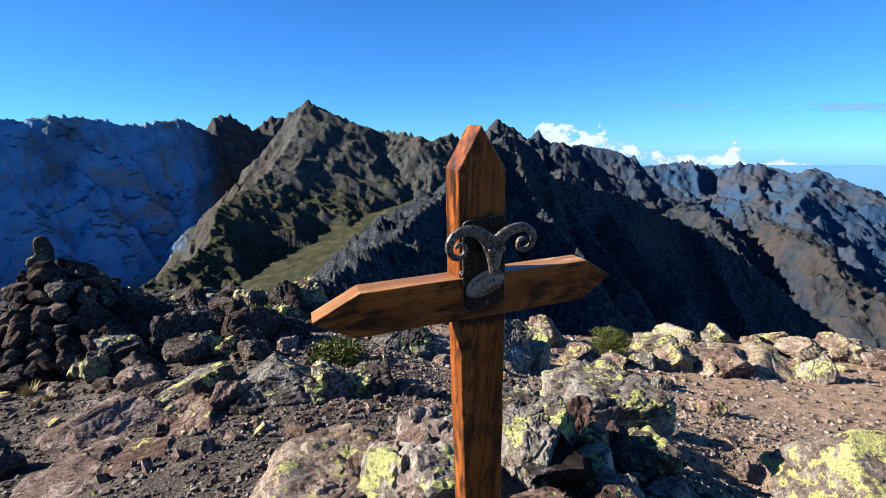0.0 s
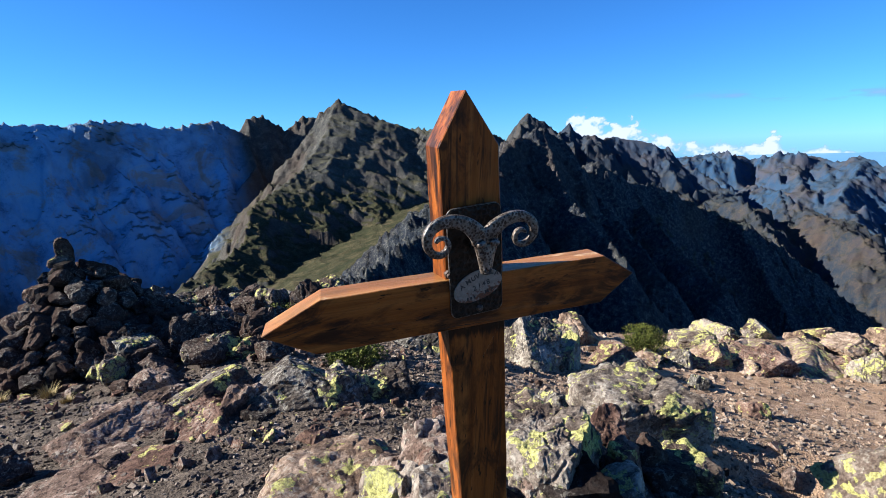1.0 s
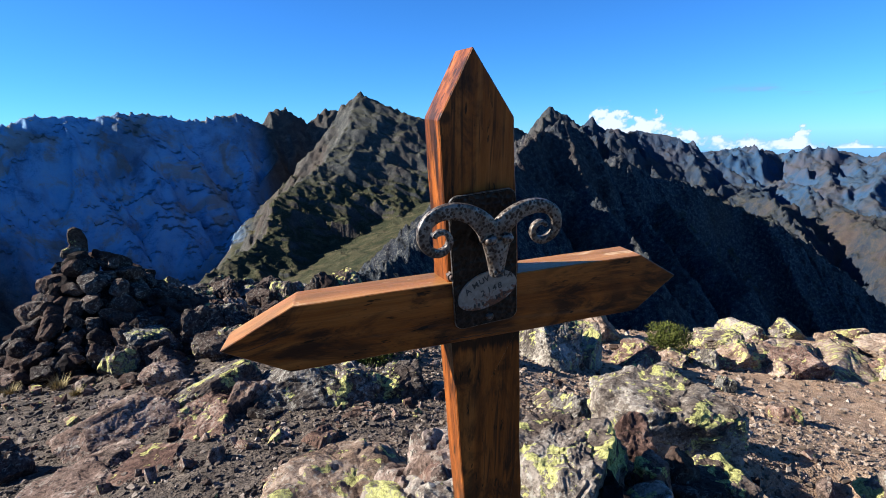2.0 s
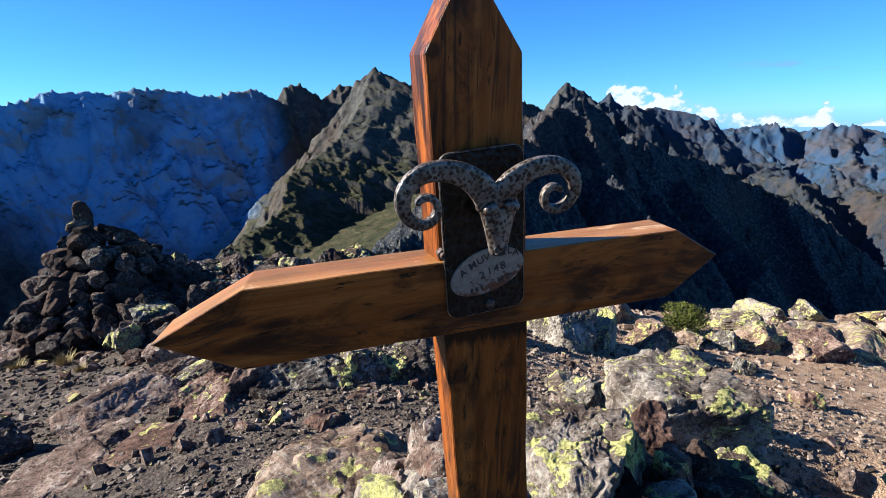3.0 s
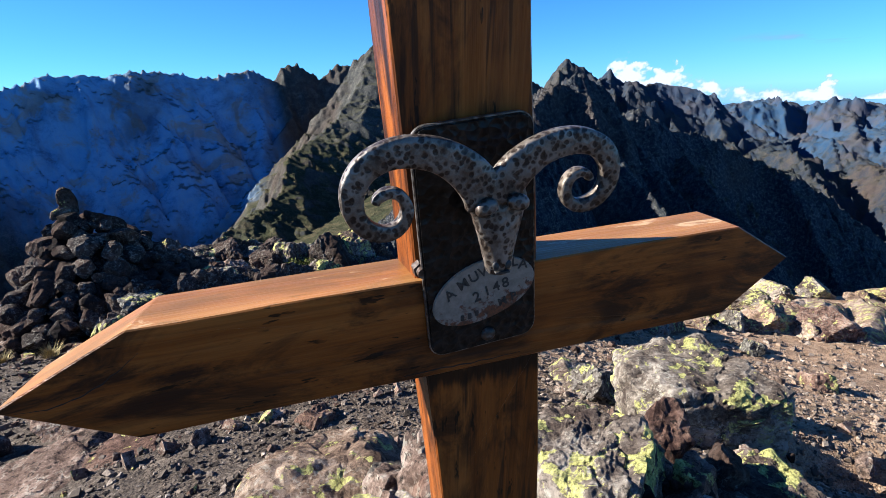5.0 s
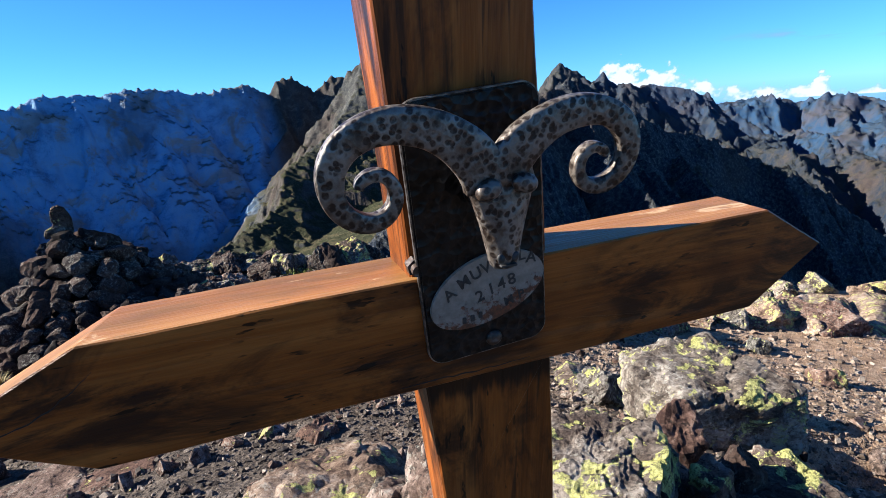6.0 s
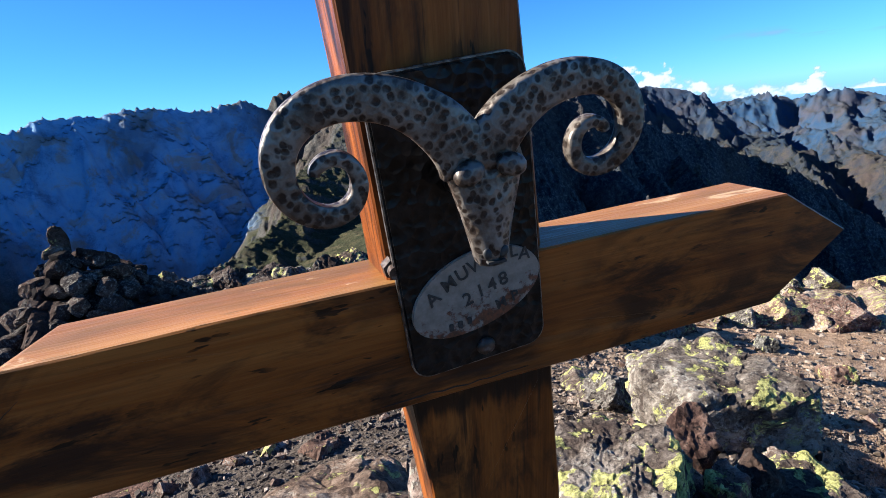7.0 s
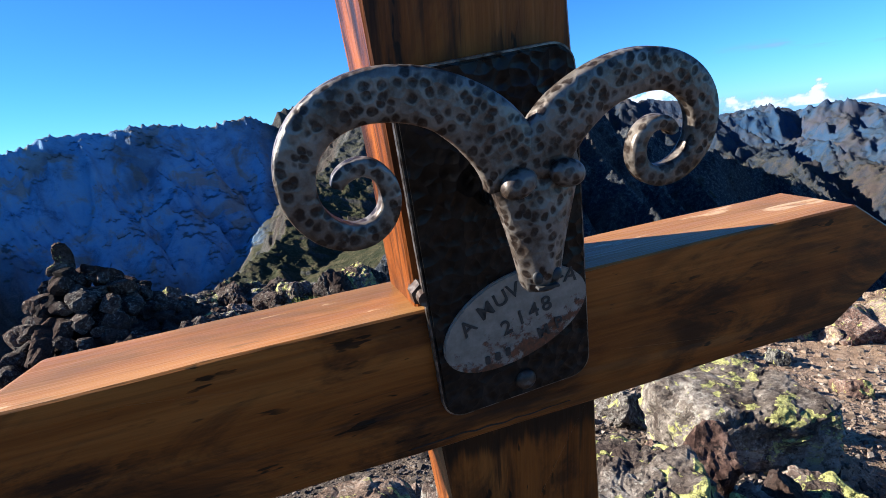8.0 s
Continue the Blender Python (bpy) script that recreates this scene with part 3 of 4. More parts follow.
KINDS = (M_ROCK, M_LICHEN, M_DARK, M_RED, M_MOSSY, M_TAN)
SLABS = [[mesh_of("boulder", rock_bm(60 + 9 * i + s, 6, 7, 0.045, 0.075), m) for s in range(3)] for i, m in enumerate(KINDS)]
BOULDERS = [[mesh_of("boulder", rock_bm(100 + 9 * i + s, 5, 7, 0.06, 0.12), m) for s in range(5)] for i, m in enumerate(KINDS)]
BLOCKS = [[mesh_of("boulder", rock_bm(200 + 9 * i + s, 4, 5, 0.06, 0.10), m) for s in range(6)] for i, m in enumerate(KINDS)]
STONES = [[mesh_of("stone", rock_bm(300 + s, 3, 4, 0.06, 0.06), m) for s in range(7)] for m in KINDS]
ROCK, LICHEN, DARK, RED, MOSSY, TAN = 0, 1, 2, 3, 4, 5
KIND = {ROCK: "grey-brown", LICHEN: "yellow-lichened grey", DARK: "dark, shade-coloured", RED: "reddish-brown", MOSSY: "dark lichen-spotted", TAN: "pale pinkish-tan"}


def boulder(kind, x, y, z, w, d, h, turn=0.0, variant=0, tilt=0.0):
    """Its middle, its full sizes, and how it is turned."""
    shapes = SLABS if w > 0.6 else BOULDERS if w > 0.30 else BLOCKS
    ob = new("boulder", shapes[kind][variant % len(shapes[kind])])
    ob.matrix_world = pose(x, y, z, tilt, tilt * 0.6, turn) @ Matrix.Diagonal((w / 1.55, d / 1.55, h / 1.55, 1))
    return tagged(ob, KIND[kind] + " angular boulder lying in the stony ground", "rock", "boulders on the summit")


def slab(kind, x, y, z, w, d, h, turn, tilt, variant=0):
    """A low block bedded in the ground, its flat top rising away by tilt."""
    ob = new("boulder", SLABS[kind][variant % 3])
    ob.matrix_world = pose(x, y, z, tilt, 0, turn) @ Matrix.Diagonal((w / 1.45, d / 1.45, h / 1.45, 1))
    return tagged(ob, KIND[kind] + " flat sloping rock slab bedded in the ground", "rock", "boulders on the summit")


def shard_bm(seed, points=8):
    """A small sharp-edged stone: the hull of a few points about a squashed box."""
    rng = random.Random(seed)
    bm = bmesh.new()
    for n in range(points):
        c = Vector((1 if n & 1 else -1, 1 if n & 2 else -1, 1 if n & 4 else -1))
        bm.verts.new(Vector((c.x * rng.uniform(0.35, 1.0), c.y * rng.uniform(0.35, 0.95), c.z * rng.uniform(0.2, 0.85))))
    out = bmesh.ops.convex_hull(bm, input=bm.verts)
    bmesh.ops.delete(bm, geom=[g for g in set(out["geom_interior"] + out["geom_unused"]) if isinstance(g, bmesh.types.BMVert)], context="VERTS")
    bmesh.ops.recalc_face_normals(bm, faces=bm.faces)
    return bm


slab(TAN, -0.15, 1.05, 0.19, 0.59, 0.80, 0.30, -10, -2, 0)
boulder(ROCK, 0.17, 0.89, 0.48, 0.17, 0.15, 0.22, 50, 1)
boulder(ROCK, 0.01, 0.69, 0.49, 0.10, 0.10, 0.15, 20, 2)
boulder(DARK, 0.11, 0.66, 0.50, 0.10, 0.10, 0.15, 60, 3)
slab(LICHEN, 0.54, 0.62, 0.43, 0.32, 0.42, 0.36, -31, 35, 0)
slab(LICHEN, 1.84, 1.66, -0.09, 0.66, 0.58, 0.46, -38, 26, 1)
boulder(RED, 1.20, 1.10, 0.21, 0.18, 0.16, 0.23, 70, 4)
boulder(RED, 0.94, 0.65, 0.37, 0.12, 0.11, 0.16, 10, 5)
boulder(DARK, 1.14, 0.73, 0.29, 0.13, 0.11, 0.17, 30, 0)
slab(LICHEN, 1.32, 0.72, 0.17, 0.24, 0.22, 0.22, -42, 32, 1)
boulder(ROCK, 0.86, 0.60, 0.31, 0.15, 0.14, 0.16, 130, 2)
boulder(RED, 0.82, 0.89, 0.44, 0.08, 0.08, 0.12, 0, 3)
slab(LICHEN, 1.65, 2.66, -0.47, 0.49, 0.79, 0.22, -30, -5, 2)
boulder(ROCK, 0.44, 0.49, 0.46, 0.12, 0.12, 0.15, 0, 5)
slab(LICHEN, 3.01, 0.66, -0.46, 0.92, 0.65, 0.34, -51, 60, 2)
slab(LICHEN, 2.91, 4.98, -0.94, 0.70, 0.80, 0.50, -30, 46, 2)
slab(LICHEN, 3.53, 5.26, -1.14, 0.49, 0.71, 0.40, -32, 49, 0)
boulder(RED, 4.54, 5.44, -1.58, 0.68, 0.54, 0.63, 40, 0)
boulder(LICHEN, 5.95, 5.60, -1.80, 0.32, 0.29, 0.38, 10, 2)
boulder(RED, 6.16, 5.37, -2.05, 0.48, 0.39, 0.27, 0, 3)
boulder(LICHEN, 6.60, 5.65, -2.03, 0.77, 0.54, 0.52, 20, 0)
slab(TAN, 6.96, 5.20, -2.26, 1.34, 2.51, 0.60, -48, 6, 0)
slab(TAN, 7.84, 4.92, -2.38, 1.61, 2.80, 0.60, -53, 4, 1)
slab(TAN, 5.95, 3.95, -2.06, 1.23, 2.18, 0.36, -51, -6, 2)
boulder(LICHEN, 8.72, 4.60, -2.19, 0.64, 0.45, 0.71, 40, 5)
slab(MOSSY, -0.10, 3.10, -0.24, 0.92, 0.62, 0.46, -10, 20, 0)
boulder(MOSSY, 0.28, 2.95, -0.13, 0.38, 0.30, 0.32, 70, 3)
boulder(MOSSY, 0.60, 2.95, -0.16, 0.38, 0.30, 0.30, 0, 0)
boulder(MOSSY, -0.62, 3.45, -0.20, 0.66, 0.46, 0.40, 10, 5)
boulder(ROCK, -1.00, 3.67, -0.25, 0.32, 0.23, 0.25, 0, 1)
slab(ROCK, -1.28, 3.20, -0.26, 0.66, 0.62, 0.25, 6, 17, 1)
boulder(ROCK, -0.28, 2.45, -0.14, 0.13, 0.12, 0.13, 5, 4)
boulder(ROCK, -0.66, 2.31, -0.10, 0.10, 0.09, 0.15, 80, 3)
slab(RED, -0.97, 2.49, -0.20, 0.37, 0.43, 0.14, 5, 4, 0)
slab(ROCK, -1.39, 2.54, -0.26, 0.46, 0.56, 0.15, 11, 2, 2)
slab(ROCK, -1.21, 2.81, -0.26, 0.32, 0.32, 0.15, 7, 9, 0)
slab(RED, -0.70, 2.87, -0.21, 0.36, 0.63, 0.20, 0, 7, 1)
boulder(DARK, -1.87, 2.94, -0.24, 0.21, 0.19, 0.26, 0, 5)
boulder(ROCK, -0.48, 3.05, -0.13, 0.27, 0.22, 0.31, 30, 1)
boulder(RED, -0.07, 2.28, -0.11, 0.20, 0.16, 0.16, 30, 2)
boulder(DARK, -0.36, 2.89, -0.17, 0.23, 0.18, 0.18, 30, 4)
boulder(RED, -0.87, 3.01, -0.18, 0.23, 0.18, 0.22, 30, 0)
boulder(ROCK, 0.20, 2.57, -0.16, 0.22, 0.18, 0.15, 30, 3)
boulder(MOSSY, -0.30, 4.85, -0.34, 0.62, 0.52, 0.40, 0, 5)
boulder(MOSSY, -1.37, 7.10, -0.26, 0.42, 0.36, 0.40, 20, 2)
boulder(DARK, -1.55, 6.35, -0.02, 0.42, 0.38, 0.42, 60, 1)
boulder(MOSSY, -1.05, 7.55, -0.48, 0.50, 0.42, 0.40, 10, 3)
boulder(MOSSY, -0.77, 7.90, -0.52, 0.52, 0.42, 0.46, 80, 4)
boulder(MOSSY, -0.40, 8.15, -0.62, 0.46, 0.40, 0.50, 35, 1)
slab(MOSSY, -0.62, 7.20, -0.66, 0.80, 0.70, 0.30, 12, 8, 1)
slab(MOSSY, 0.05, 7.60, -0.78, 0.85, 0.70, 0.30, -8, 6, 2)

# broken rocks along the edge beside the cairn, coloured dark to stand for shade
rng = random.Random(5)
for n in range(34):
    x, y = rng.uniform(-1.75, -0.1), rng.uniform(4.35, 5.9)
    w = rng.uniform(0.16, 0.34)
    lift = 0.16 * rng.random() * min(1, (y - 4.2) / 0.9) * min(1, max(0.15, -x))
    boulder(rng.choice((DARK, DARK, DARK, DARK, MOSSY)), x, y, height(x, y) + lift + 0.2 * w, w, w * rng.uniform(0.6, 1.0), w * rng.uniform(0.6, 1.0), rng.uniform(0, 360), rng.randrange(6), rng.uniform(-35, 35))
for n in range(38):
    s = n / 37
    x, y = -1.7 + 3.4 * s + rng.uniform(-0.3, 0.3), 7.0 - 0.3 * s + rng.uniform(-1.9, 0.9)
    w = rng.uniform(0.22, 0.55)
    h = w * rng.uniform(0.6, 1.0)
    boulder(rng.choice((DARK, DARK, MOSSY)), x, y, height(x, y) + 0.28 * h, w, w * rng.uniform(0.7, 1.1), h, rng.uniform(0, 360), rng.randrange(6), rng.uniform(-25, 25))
# rocks bedded in the bank
for n in range(36):
    s = rng.random()
    x = 5.2 + 7.3 * s
    y = 6.9 - 0.10 * (x - 8) + rng.uniform(-1.9, 0.8)
    w = rng.uniform(0.25, 0.8)
    h = w * rng.uniform(0.45, 0.8)
    boulder(rng.choice((LICHEN, TAN, TAN, RED)), x, y, height(x, y) + 0.18 * h, w, w * rng.uniform(0.7, 1.1), h, rng.uniform(0, 360), rng.randrange(6), rng.uniform(-25, 25))
# the pile at the foot of the cross, and loose blocks farther off
for n in range(46):
    a, r = rng.uniform(0, 2 * math.pi), rng.uniform(0.12, 0.75)
    x, y = 0.32 + r * math.cos(a) * 1.35, 0.55 + r * math.sin(a) * 0.8
    w = rng.uniform(0.10, 0.24)
    h = w * rng.uniform(0.6, 1.0)
    boulder(rng.choice((ROCK, DARK, RED, LICHEN)), x, y, height(x, y) + 0.3 * h, w, w * rng.uniform(0.7, 1.1), h, rng.uniform(0, 360), rng.randrange(6), rng.uniform(-30, 30))
for n in range(46):
    az, r = radians(rng.uniform(-24, 62)), 2.0 + 6.5 * rng.random() ** 0.9
    x, y = r * math.sin(az), r * math.cos(az)
    w = rng.uniform(0.12, 0.34)
    h = w * rng.uniform(0.45, 0.85)
    boulder(rng.choice((ROCK, ROCK, RED, DARK, MOSSY)), x, y, height(x, y) + 0.22 * h, w, w * rng.uniform(0.6, 1.1), h, rng.uniform(0, 360), rng.randrange(6), rng.uniform(-20, 20))


# ---- cairn ----
def cairn(x, y, radius, tall):
    base = new("cairn")
    base.location = (x, y, height(x, y) - 0.06)
    rng = random.Random(21)
    z = 0.0
    while z < tall:
        q = z / tall
        r = radius * (1 - q) ** 0.9 + 0.09
        count = max(4, int(2 * math.pi * r / 0.15))
        for c in range(count):
            a = 2 * math.pi * (c + rng.random()) / count
            s = rng.uniform(0.085, 0.19) * (1.0 - 0.25 * q)
            px, py = r * math.cos(a) * rng.uniform(0.80, 1.08) + 0.10 * (1 - q) - 0.16 * q, r * math.sin(a) * rng.uniform(0.8, 1.05)
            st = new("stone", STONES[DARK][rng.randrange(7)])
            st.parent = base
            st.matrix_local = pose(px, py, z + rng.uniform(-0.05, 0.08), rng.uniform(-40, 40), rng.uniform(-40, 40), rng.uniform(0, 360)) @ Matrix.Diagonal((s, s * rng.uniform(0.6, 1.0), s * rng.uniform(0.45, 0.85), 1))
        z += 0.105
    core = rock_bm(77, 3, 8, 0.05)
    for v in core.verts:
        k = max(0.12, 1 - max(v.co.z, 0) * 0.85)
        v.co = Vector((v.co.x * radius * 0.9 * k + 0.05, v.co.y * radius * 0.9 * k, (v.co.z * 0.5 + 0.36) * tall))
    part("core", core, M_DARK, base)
    # upright stone with a foot on one side, and a dark slab leaning beside it
    top = new("top_stone", mesh_of("top_stone", upright_bm(), M_MOSSY))
    top.parent = base
    top.matrix_local = pose(-0.22, 0, tall + 0.02, 0, 0, 20)
    cap = new("cap_stone", BOULDERS[DARK][4])
    cap.parent = base
    cap.matrix_local = pose(0.10, -0.05, tall - 0.07, 10, 34, 15) @ Matrix.Diagonal((0.20, 0.16, 0.10, 1))
    return tagged(base, "tall cairn of stacked stones coloured dark for shade, an upright stone on top", "cairn")


def upright_bm():
    bm = prism_xz([(-0.17, 0), (-0.16, 0.07), (-0.07, 0.12), (-0.085, 0.20), (-0.075, 0.27), (-0.02, 0.31), (0.05, 0.28), (0.085, 0.20), (0.09, 0.08), (0.085, 0.0)], -0.05, 0.05)
    bmesh.ops.bevel(bm, geom=list(bm.edges), offset=0.012, segments=2, affect="EDGES")
    bmesh.ops.triangulate(bm, faces=bm.faces)
    bmesh.ops.subdivide_edges(bm, edges=[e for e in bm.edges if e.calc_length() > 0.03], cuts=2)
    for v in bm.verts:
        v.co += Vector((noise.noise(v.co * 22), noise.noise(v.co * 22 + Vector((9, 0, 0))), noise.noise(v.co * 22 + Vector((0, 9, 0))))) * 0.012
    return bm


def prism_xz(outline, y0, y1):
    bm = bmesh.new()
    face = bm.faces.new([bm.verts.new((x, y0, z)) for x, z in outline])
    out = bmesh.ops.extrude_face_region(bm, geom=[face])
    bmesh.ops.translate(bm, verts=[v for v in out["geom"] if isinstance(v, bmesh.types.BMVert)], vec=(0, y1 - y0, 0))
    bmesh.ops.recalc_face_normals(bm, faces=bm.faces)
    return bm


cairn(-1.86, 6.12, 1.08, 1.10)
# blocks tumbled against the cairn
rng = random.Random(33)
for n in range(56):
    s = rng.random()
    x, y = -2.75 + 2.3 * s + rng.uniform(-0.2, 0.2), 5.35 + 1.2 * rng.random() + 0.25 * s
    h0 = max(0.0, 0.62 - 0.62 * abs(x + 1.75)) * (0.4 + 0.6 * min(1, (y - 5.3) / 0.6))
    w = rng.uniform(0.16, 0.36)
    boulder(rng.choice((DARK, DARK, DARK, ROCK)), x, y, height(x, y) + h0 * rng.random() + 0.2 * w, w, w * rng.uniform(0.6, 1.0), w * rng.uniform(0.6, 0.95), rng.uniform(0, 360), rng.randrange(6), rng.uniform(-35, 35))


# ---- the cross ----
LEAN = Matrix.Rotation(radians(4.5), 4, Vector((math.cos(radians(20)), -math.sin(radians(20)), 0)))
HUB = LEAN @ Vector((0, 0, 1.345))
LEAN = Matrix.Translation(HUB) @ Matrix.Rotation(radians(7.0), 4, "X") @ Matrix.Translation(-HUB) @ LEAN
cross = new("summit_cross")
cross.matrix_world = LEAN
tagged(cross, "varnished wooden summit cross with pointed ends standing in boulders", "cross")


def prism(outline, y0, y1, bevel, segments=2):
    """An outline in x and z, given thickness along y, with eased edges."""
    bm = bmesh.new()
    face = bm.faces.new([bm.verts.new((x, y0, z)) for x, z in outline])
    out = bmesh.ops.extrude_face_region(bm, geom=[face])
    bmesh.ops.translate(bm, verts=[v for v in out["geom"] if isinstance(v, bmesh.types.BMVert)], vec=(0, y1 - y0, 0))
    bmesh.ops.recalc_face_normals(bm, faces=bm.faces)
    if bevel:
        bmesh.ops.bevel(bm, geom=list(bm.edges), offset=bevel, segments=segments, affect="EDGES", clamp_overlap=True)
    return bm


def worn(bm, cell, depth, seed):
    """Cut long faces up and make the edges slightly uneven."""
    bmesh.ops.triangulate(bm, faces=[f for f in bm.faces if len(f.verts) > 4])
    long = [e for e in bm.edges if e.calc_length() > cell * 1.5]
    for _ in range(5):
        long = [e for e in bm.edges if e.calc_length() > cell * 1.5]
        if not long:
            break
        bmesh.ops.subdivide_edges(bm, edges=long, cuts=1)
    for v in bm.verts:
        p = v.co * 9 + Vector((seed, 0, 0))
        v.co += Vector((noise.noise(p), noise.noise(p + Vector((31, 0, 0))), noise.noise(p + Vector((0, 57, 0))))) * depth
    return bm


PW, PD = 0.0635, 0.070                 # the post's half width, and its depth


def post_x(z):
    """The middle of the post, which stands askew to the beam."""
    return 0.0055 - 0.078 * (z - 1.27)


def sheared(bm, dx, dz):
    """Shifts the back so that the far edges fit the camera's view."""
    for v in bm.verts:
        v.co.x += dx * v.co.y / PD
        v.co.z += dz * v.co.y / PD
    return bm


outline = [(post_x(0.25) - PW * 0.86, 0.25), (post_x(0.25) + PW * 0.86, 0.25), (post_x(1.1) + PW * 0.96, 1.1), (post_x(1.30) + PW, 1.30), (post_x(1.66) + PW * 0.945, 1.662), (-0.0345, 1.7635), (post_x(1.66) - PW * 0.945, 1.664), (post_x(1.30) - PW, 1.30), (post_x(1.1) - PW * 0.96, 1.1)]
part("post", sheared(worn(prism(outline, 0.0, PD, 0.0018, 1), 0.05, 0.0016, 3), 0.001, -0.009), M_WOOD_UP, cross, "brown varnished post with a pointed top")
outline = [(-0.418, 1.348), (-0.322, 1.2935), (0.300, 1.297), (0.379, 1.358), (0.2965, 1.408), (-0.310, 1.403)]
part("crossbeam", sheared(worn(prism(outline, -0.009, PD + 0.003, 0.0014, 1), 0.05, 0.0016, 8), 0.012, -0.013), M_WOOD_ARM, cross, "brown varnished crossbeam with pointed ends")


k = Net("crack_dark")
M_CRACK = k.done(k.ramp(k.noise(k.obj(), 200, 3), [(0.3, (0.010, 0.006, 0.004)), (0.7, (0.030, 0.016, 0.009))]), 0.9)


def crack_bm(points, width):
    """A narrow split that opens and closes along a bent line on the beam's face."""
    bm = bmesh.new()
    rows = []
    for n in range(41):
        u = n / 40 * (len(points) - 1)
        i = min(int(u), len(points) - 2)
        p = Vector(points[i]).lerp(Vector(points[i + 1]), u - i)
        w = width * math.sin(math.pi * (0.06 + 0.90 * n / 40)) * (0.7 + 0.5 * noise.noise(Vector((n * 0.4, 3, 0))))
        z = p.y + 0.0012 * noise.noise(Vector((n * 0.3, 7, 0)))
        rows.append([bm.verts.new((p.x, y, z + q * w)) for q, y in ((-1, -0.0098), (1, -0.0098), (1, -0.0070), (-1, -0.0070))])
    for p, q in zip(rows, rows[1:]):
        for j in range(4):
            bm.faces.new((p[j], p[(j + 1) % 4], q[(j + 1) % 4], q[j]))
    bmesh.ops.recalc_face_normals(bm, faces=bm.faces)
    return bm


part("crack", crack_bm([(-0.405, 1.3455), (-0.382, 1.3440), (-0.360, 1.3490), (-0.340, 1.3580), (-0.322, 1.3700), (-0.306, 1.3830)], 0.0008), M_CRACK, cross)
part("crack", crack_bm([(-0.085, 1.3030), (-0.050, 1.3042), (-0.010, 1.3030), (0.040, 1.3044)], 0.0009), M_CRACK, cross)


def rounded(cx, cz, w, h, r, n=6):
    pts = []
    for sx, sz, a0 in ((1, 1, 0), (-1, 1, 90), (-1, -1, 180), (1, -1, 270)):
        for k in range(n + 1):
            a = radians(a0 + 90 * k / n)
            pts.append((cx + sx * (w - r) + r * math.cos(a), cz + sz * (h - r) + r * math.sin(a)))
    return pts


def hammered_material(name, web, spot, deep, cell, metal, rough, edge=0.5, dents=1.0, worn_off=0.7, gloss=0.5):
    k = Net(name)
    v = k.obj()
    warp = k.noise(v, cell * 0.9, 2, 0.5)
    vv = k.n.new("ShaderNodeVectorMath")
    vv.operation = "MULTIPLY_ADD"
    k.l.new(k.n.new("ShaderNodeTexNoise").outputs["Color"], vv.inputs[0])
    vv.inputs[0].links[0].from_node.inputs["Scale"].default_value = cell * 0.6
    k.l.new(v, vv.inputs[0].links[0].from_node.inputs["Vector"])
    vv.inputs[1].default_value = (0.9 / cell,) * 3
    k.l.new(v, vv.inputs[2])
    dent = k.voronoi(vv.outputs[0], cell)
    gate = k.math("MULTIPLY", k.step(k.noise(v, cell * 0.35, 3, 0.6), 0.24, 0.46), k.ramp(k.noise(v, cell * 1.3, 3, 0.6), [(0.3, (0.6, 0.6, 0.6)), (0.55, (1, 1, 1))]))
    inside = k.math("MULTIPLY", k.step(dent, edge, edge * 0.62), gate)
    c = k.mix(inside, k.ramp(k.noise(v, 60, 5, 0.65), [(0.35, deep), (0.62, web)]), spot)
    rust = k.step(k.noise(v, 30, 6, 0.7), 0.54, 0.70)
    c = k.mix(k.math("MULTIPLY", rust, worn_off), c, (0.075, 0.036, 0.020))
    nrm = k.bump(dent, 0.8, 0.22 * dents / cell)
    nrm = k.bump(k.noise(v, 400, 3, 0.6), 0.25, 0.0006, nrm)
    return k.done(c, k.math("ADD", k.math("MULTIPLY", warp, 0.2), rough), nrm, metal=k.math("MULTIPLY", k.math("SUBTRACT", 1.0, rust), metal), spec=gloss)


M_PLAQUE = hammered_material("black_hammered_iron", (0.014, 0.012, 0.011), (0.0030, 0.0025, 0.0025), (0.0034, 0.0028, 0.0027), 115, 0.0, 0.24, 0.55, 1.5, 0.10, 0.18)
M_HORN = hammered_material("grey_forged_iron", (0.215, 0.192, 0.166), (0.022, 0.013, 0.009), (0.075, 0.052, 0.037), 205, 0.55, 0.36, 0.58, 0.9)


def pale_material():
    k = Net("pale_enamel")
    v = k.obj()
    c = k.ramp(k.noise(v, 120, 5, 0.65), [(0.3, (0.140, 0.110, 0.084)), (0.7, (0.245, 0.200, 0.160))])
    sep = k.n.new("ShaderNodeSeparateXYZ")
    k.l.new(v, sep.inputs[0])
    low = k.math("MULTIPLY", k.math("SUBTRACT", 1.3905, k.math("ADD", sep.outputs[2], k.math("MULTIPLY", sep.outputs[0], -0.30))), 7.0)
    spots = k.step(k.math("ADD", k.noise(v, 85, 6, 0.72), low), 0.57, 0.66)
    c = k.mix(spots, c, k.ramp(k.noise(v, 300, 3), [(0.3, (0.0288, 0.0144, 0.0086)), (0.7, (0.144, 0.0396, 0.0144))]))
    return k.done(c, 0.5, k.bump(spots, 0.5, 0.0006))


M_PALE = pale_material()
k = Net("black_paint")
M_INK = k.done(k.ramp(k.noise(k.obj(), 300, 3), [(0.3, (0.0086, 0.0079, 0.0079)), (0.75, (0.036, 0.0324, 0.0288))]), 0.6)
k = Net("bare_steel")
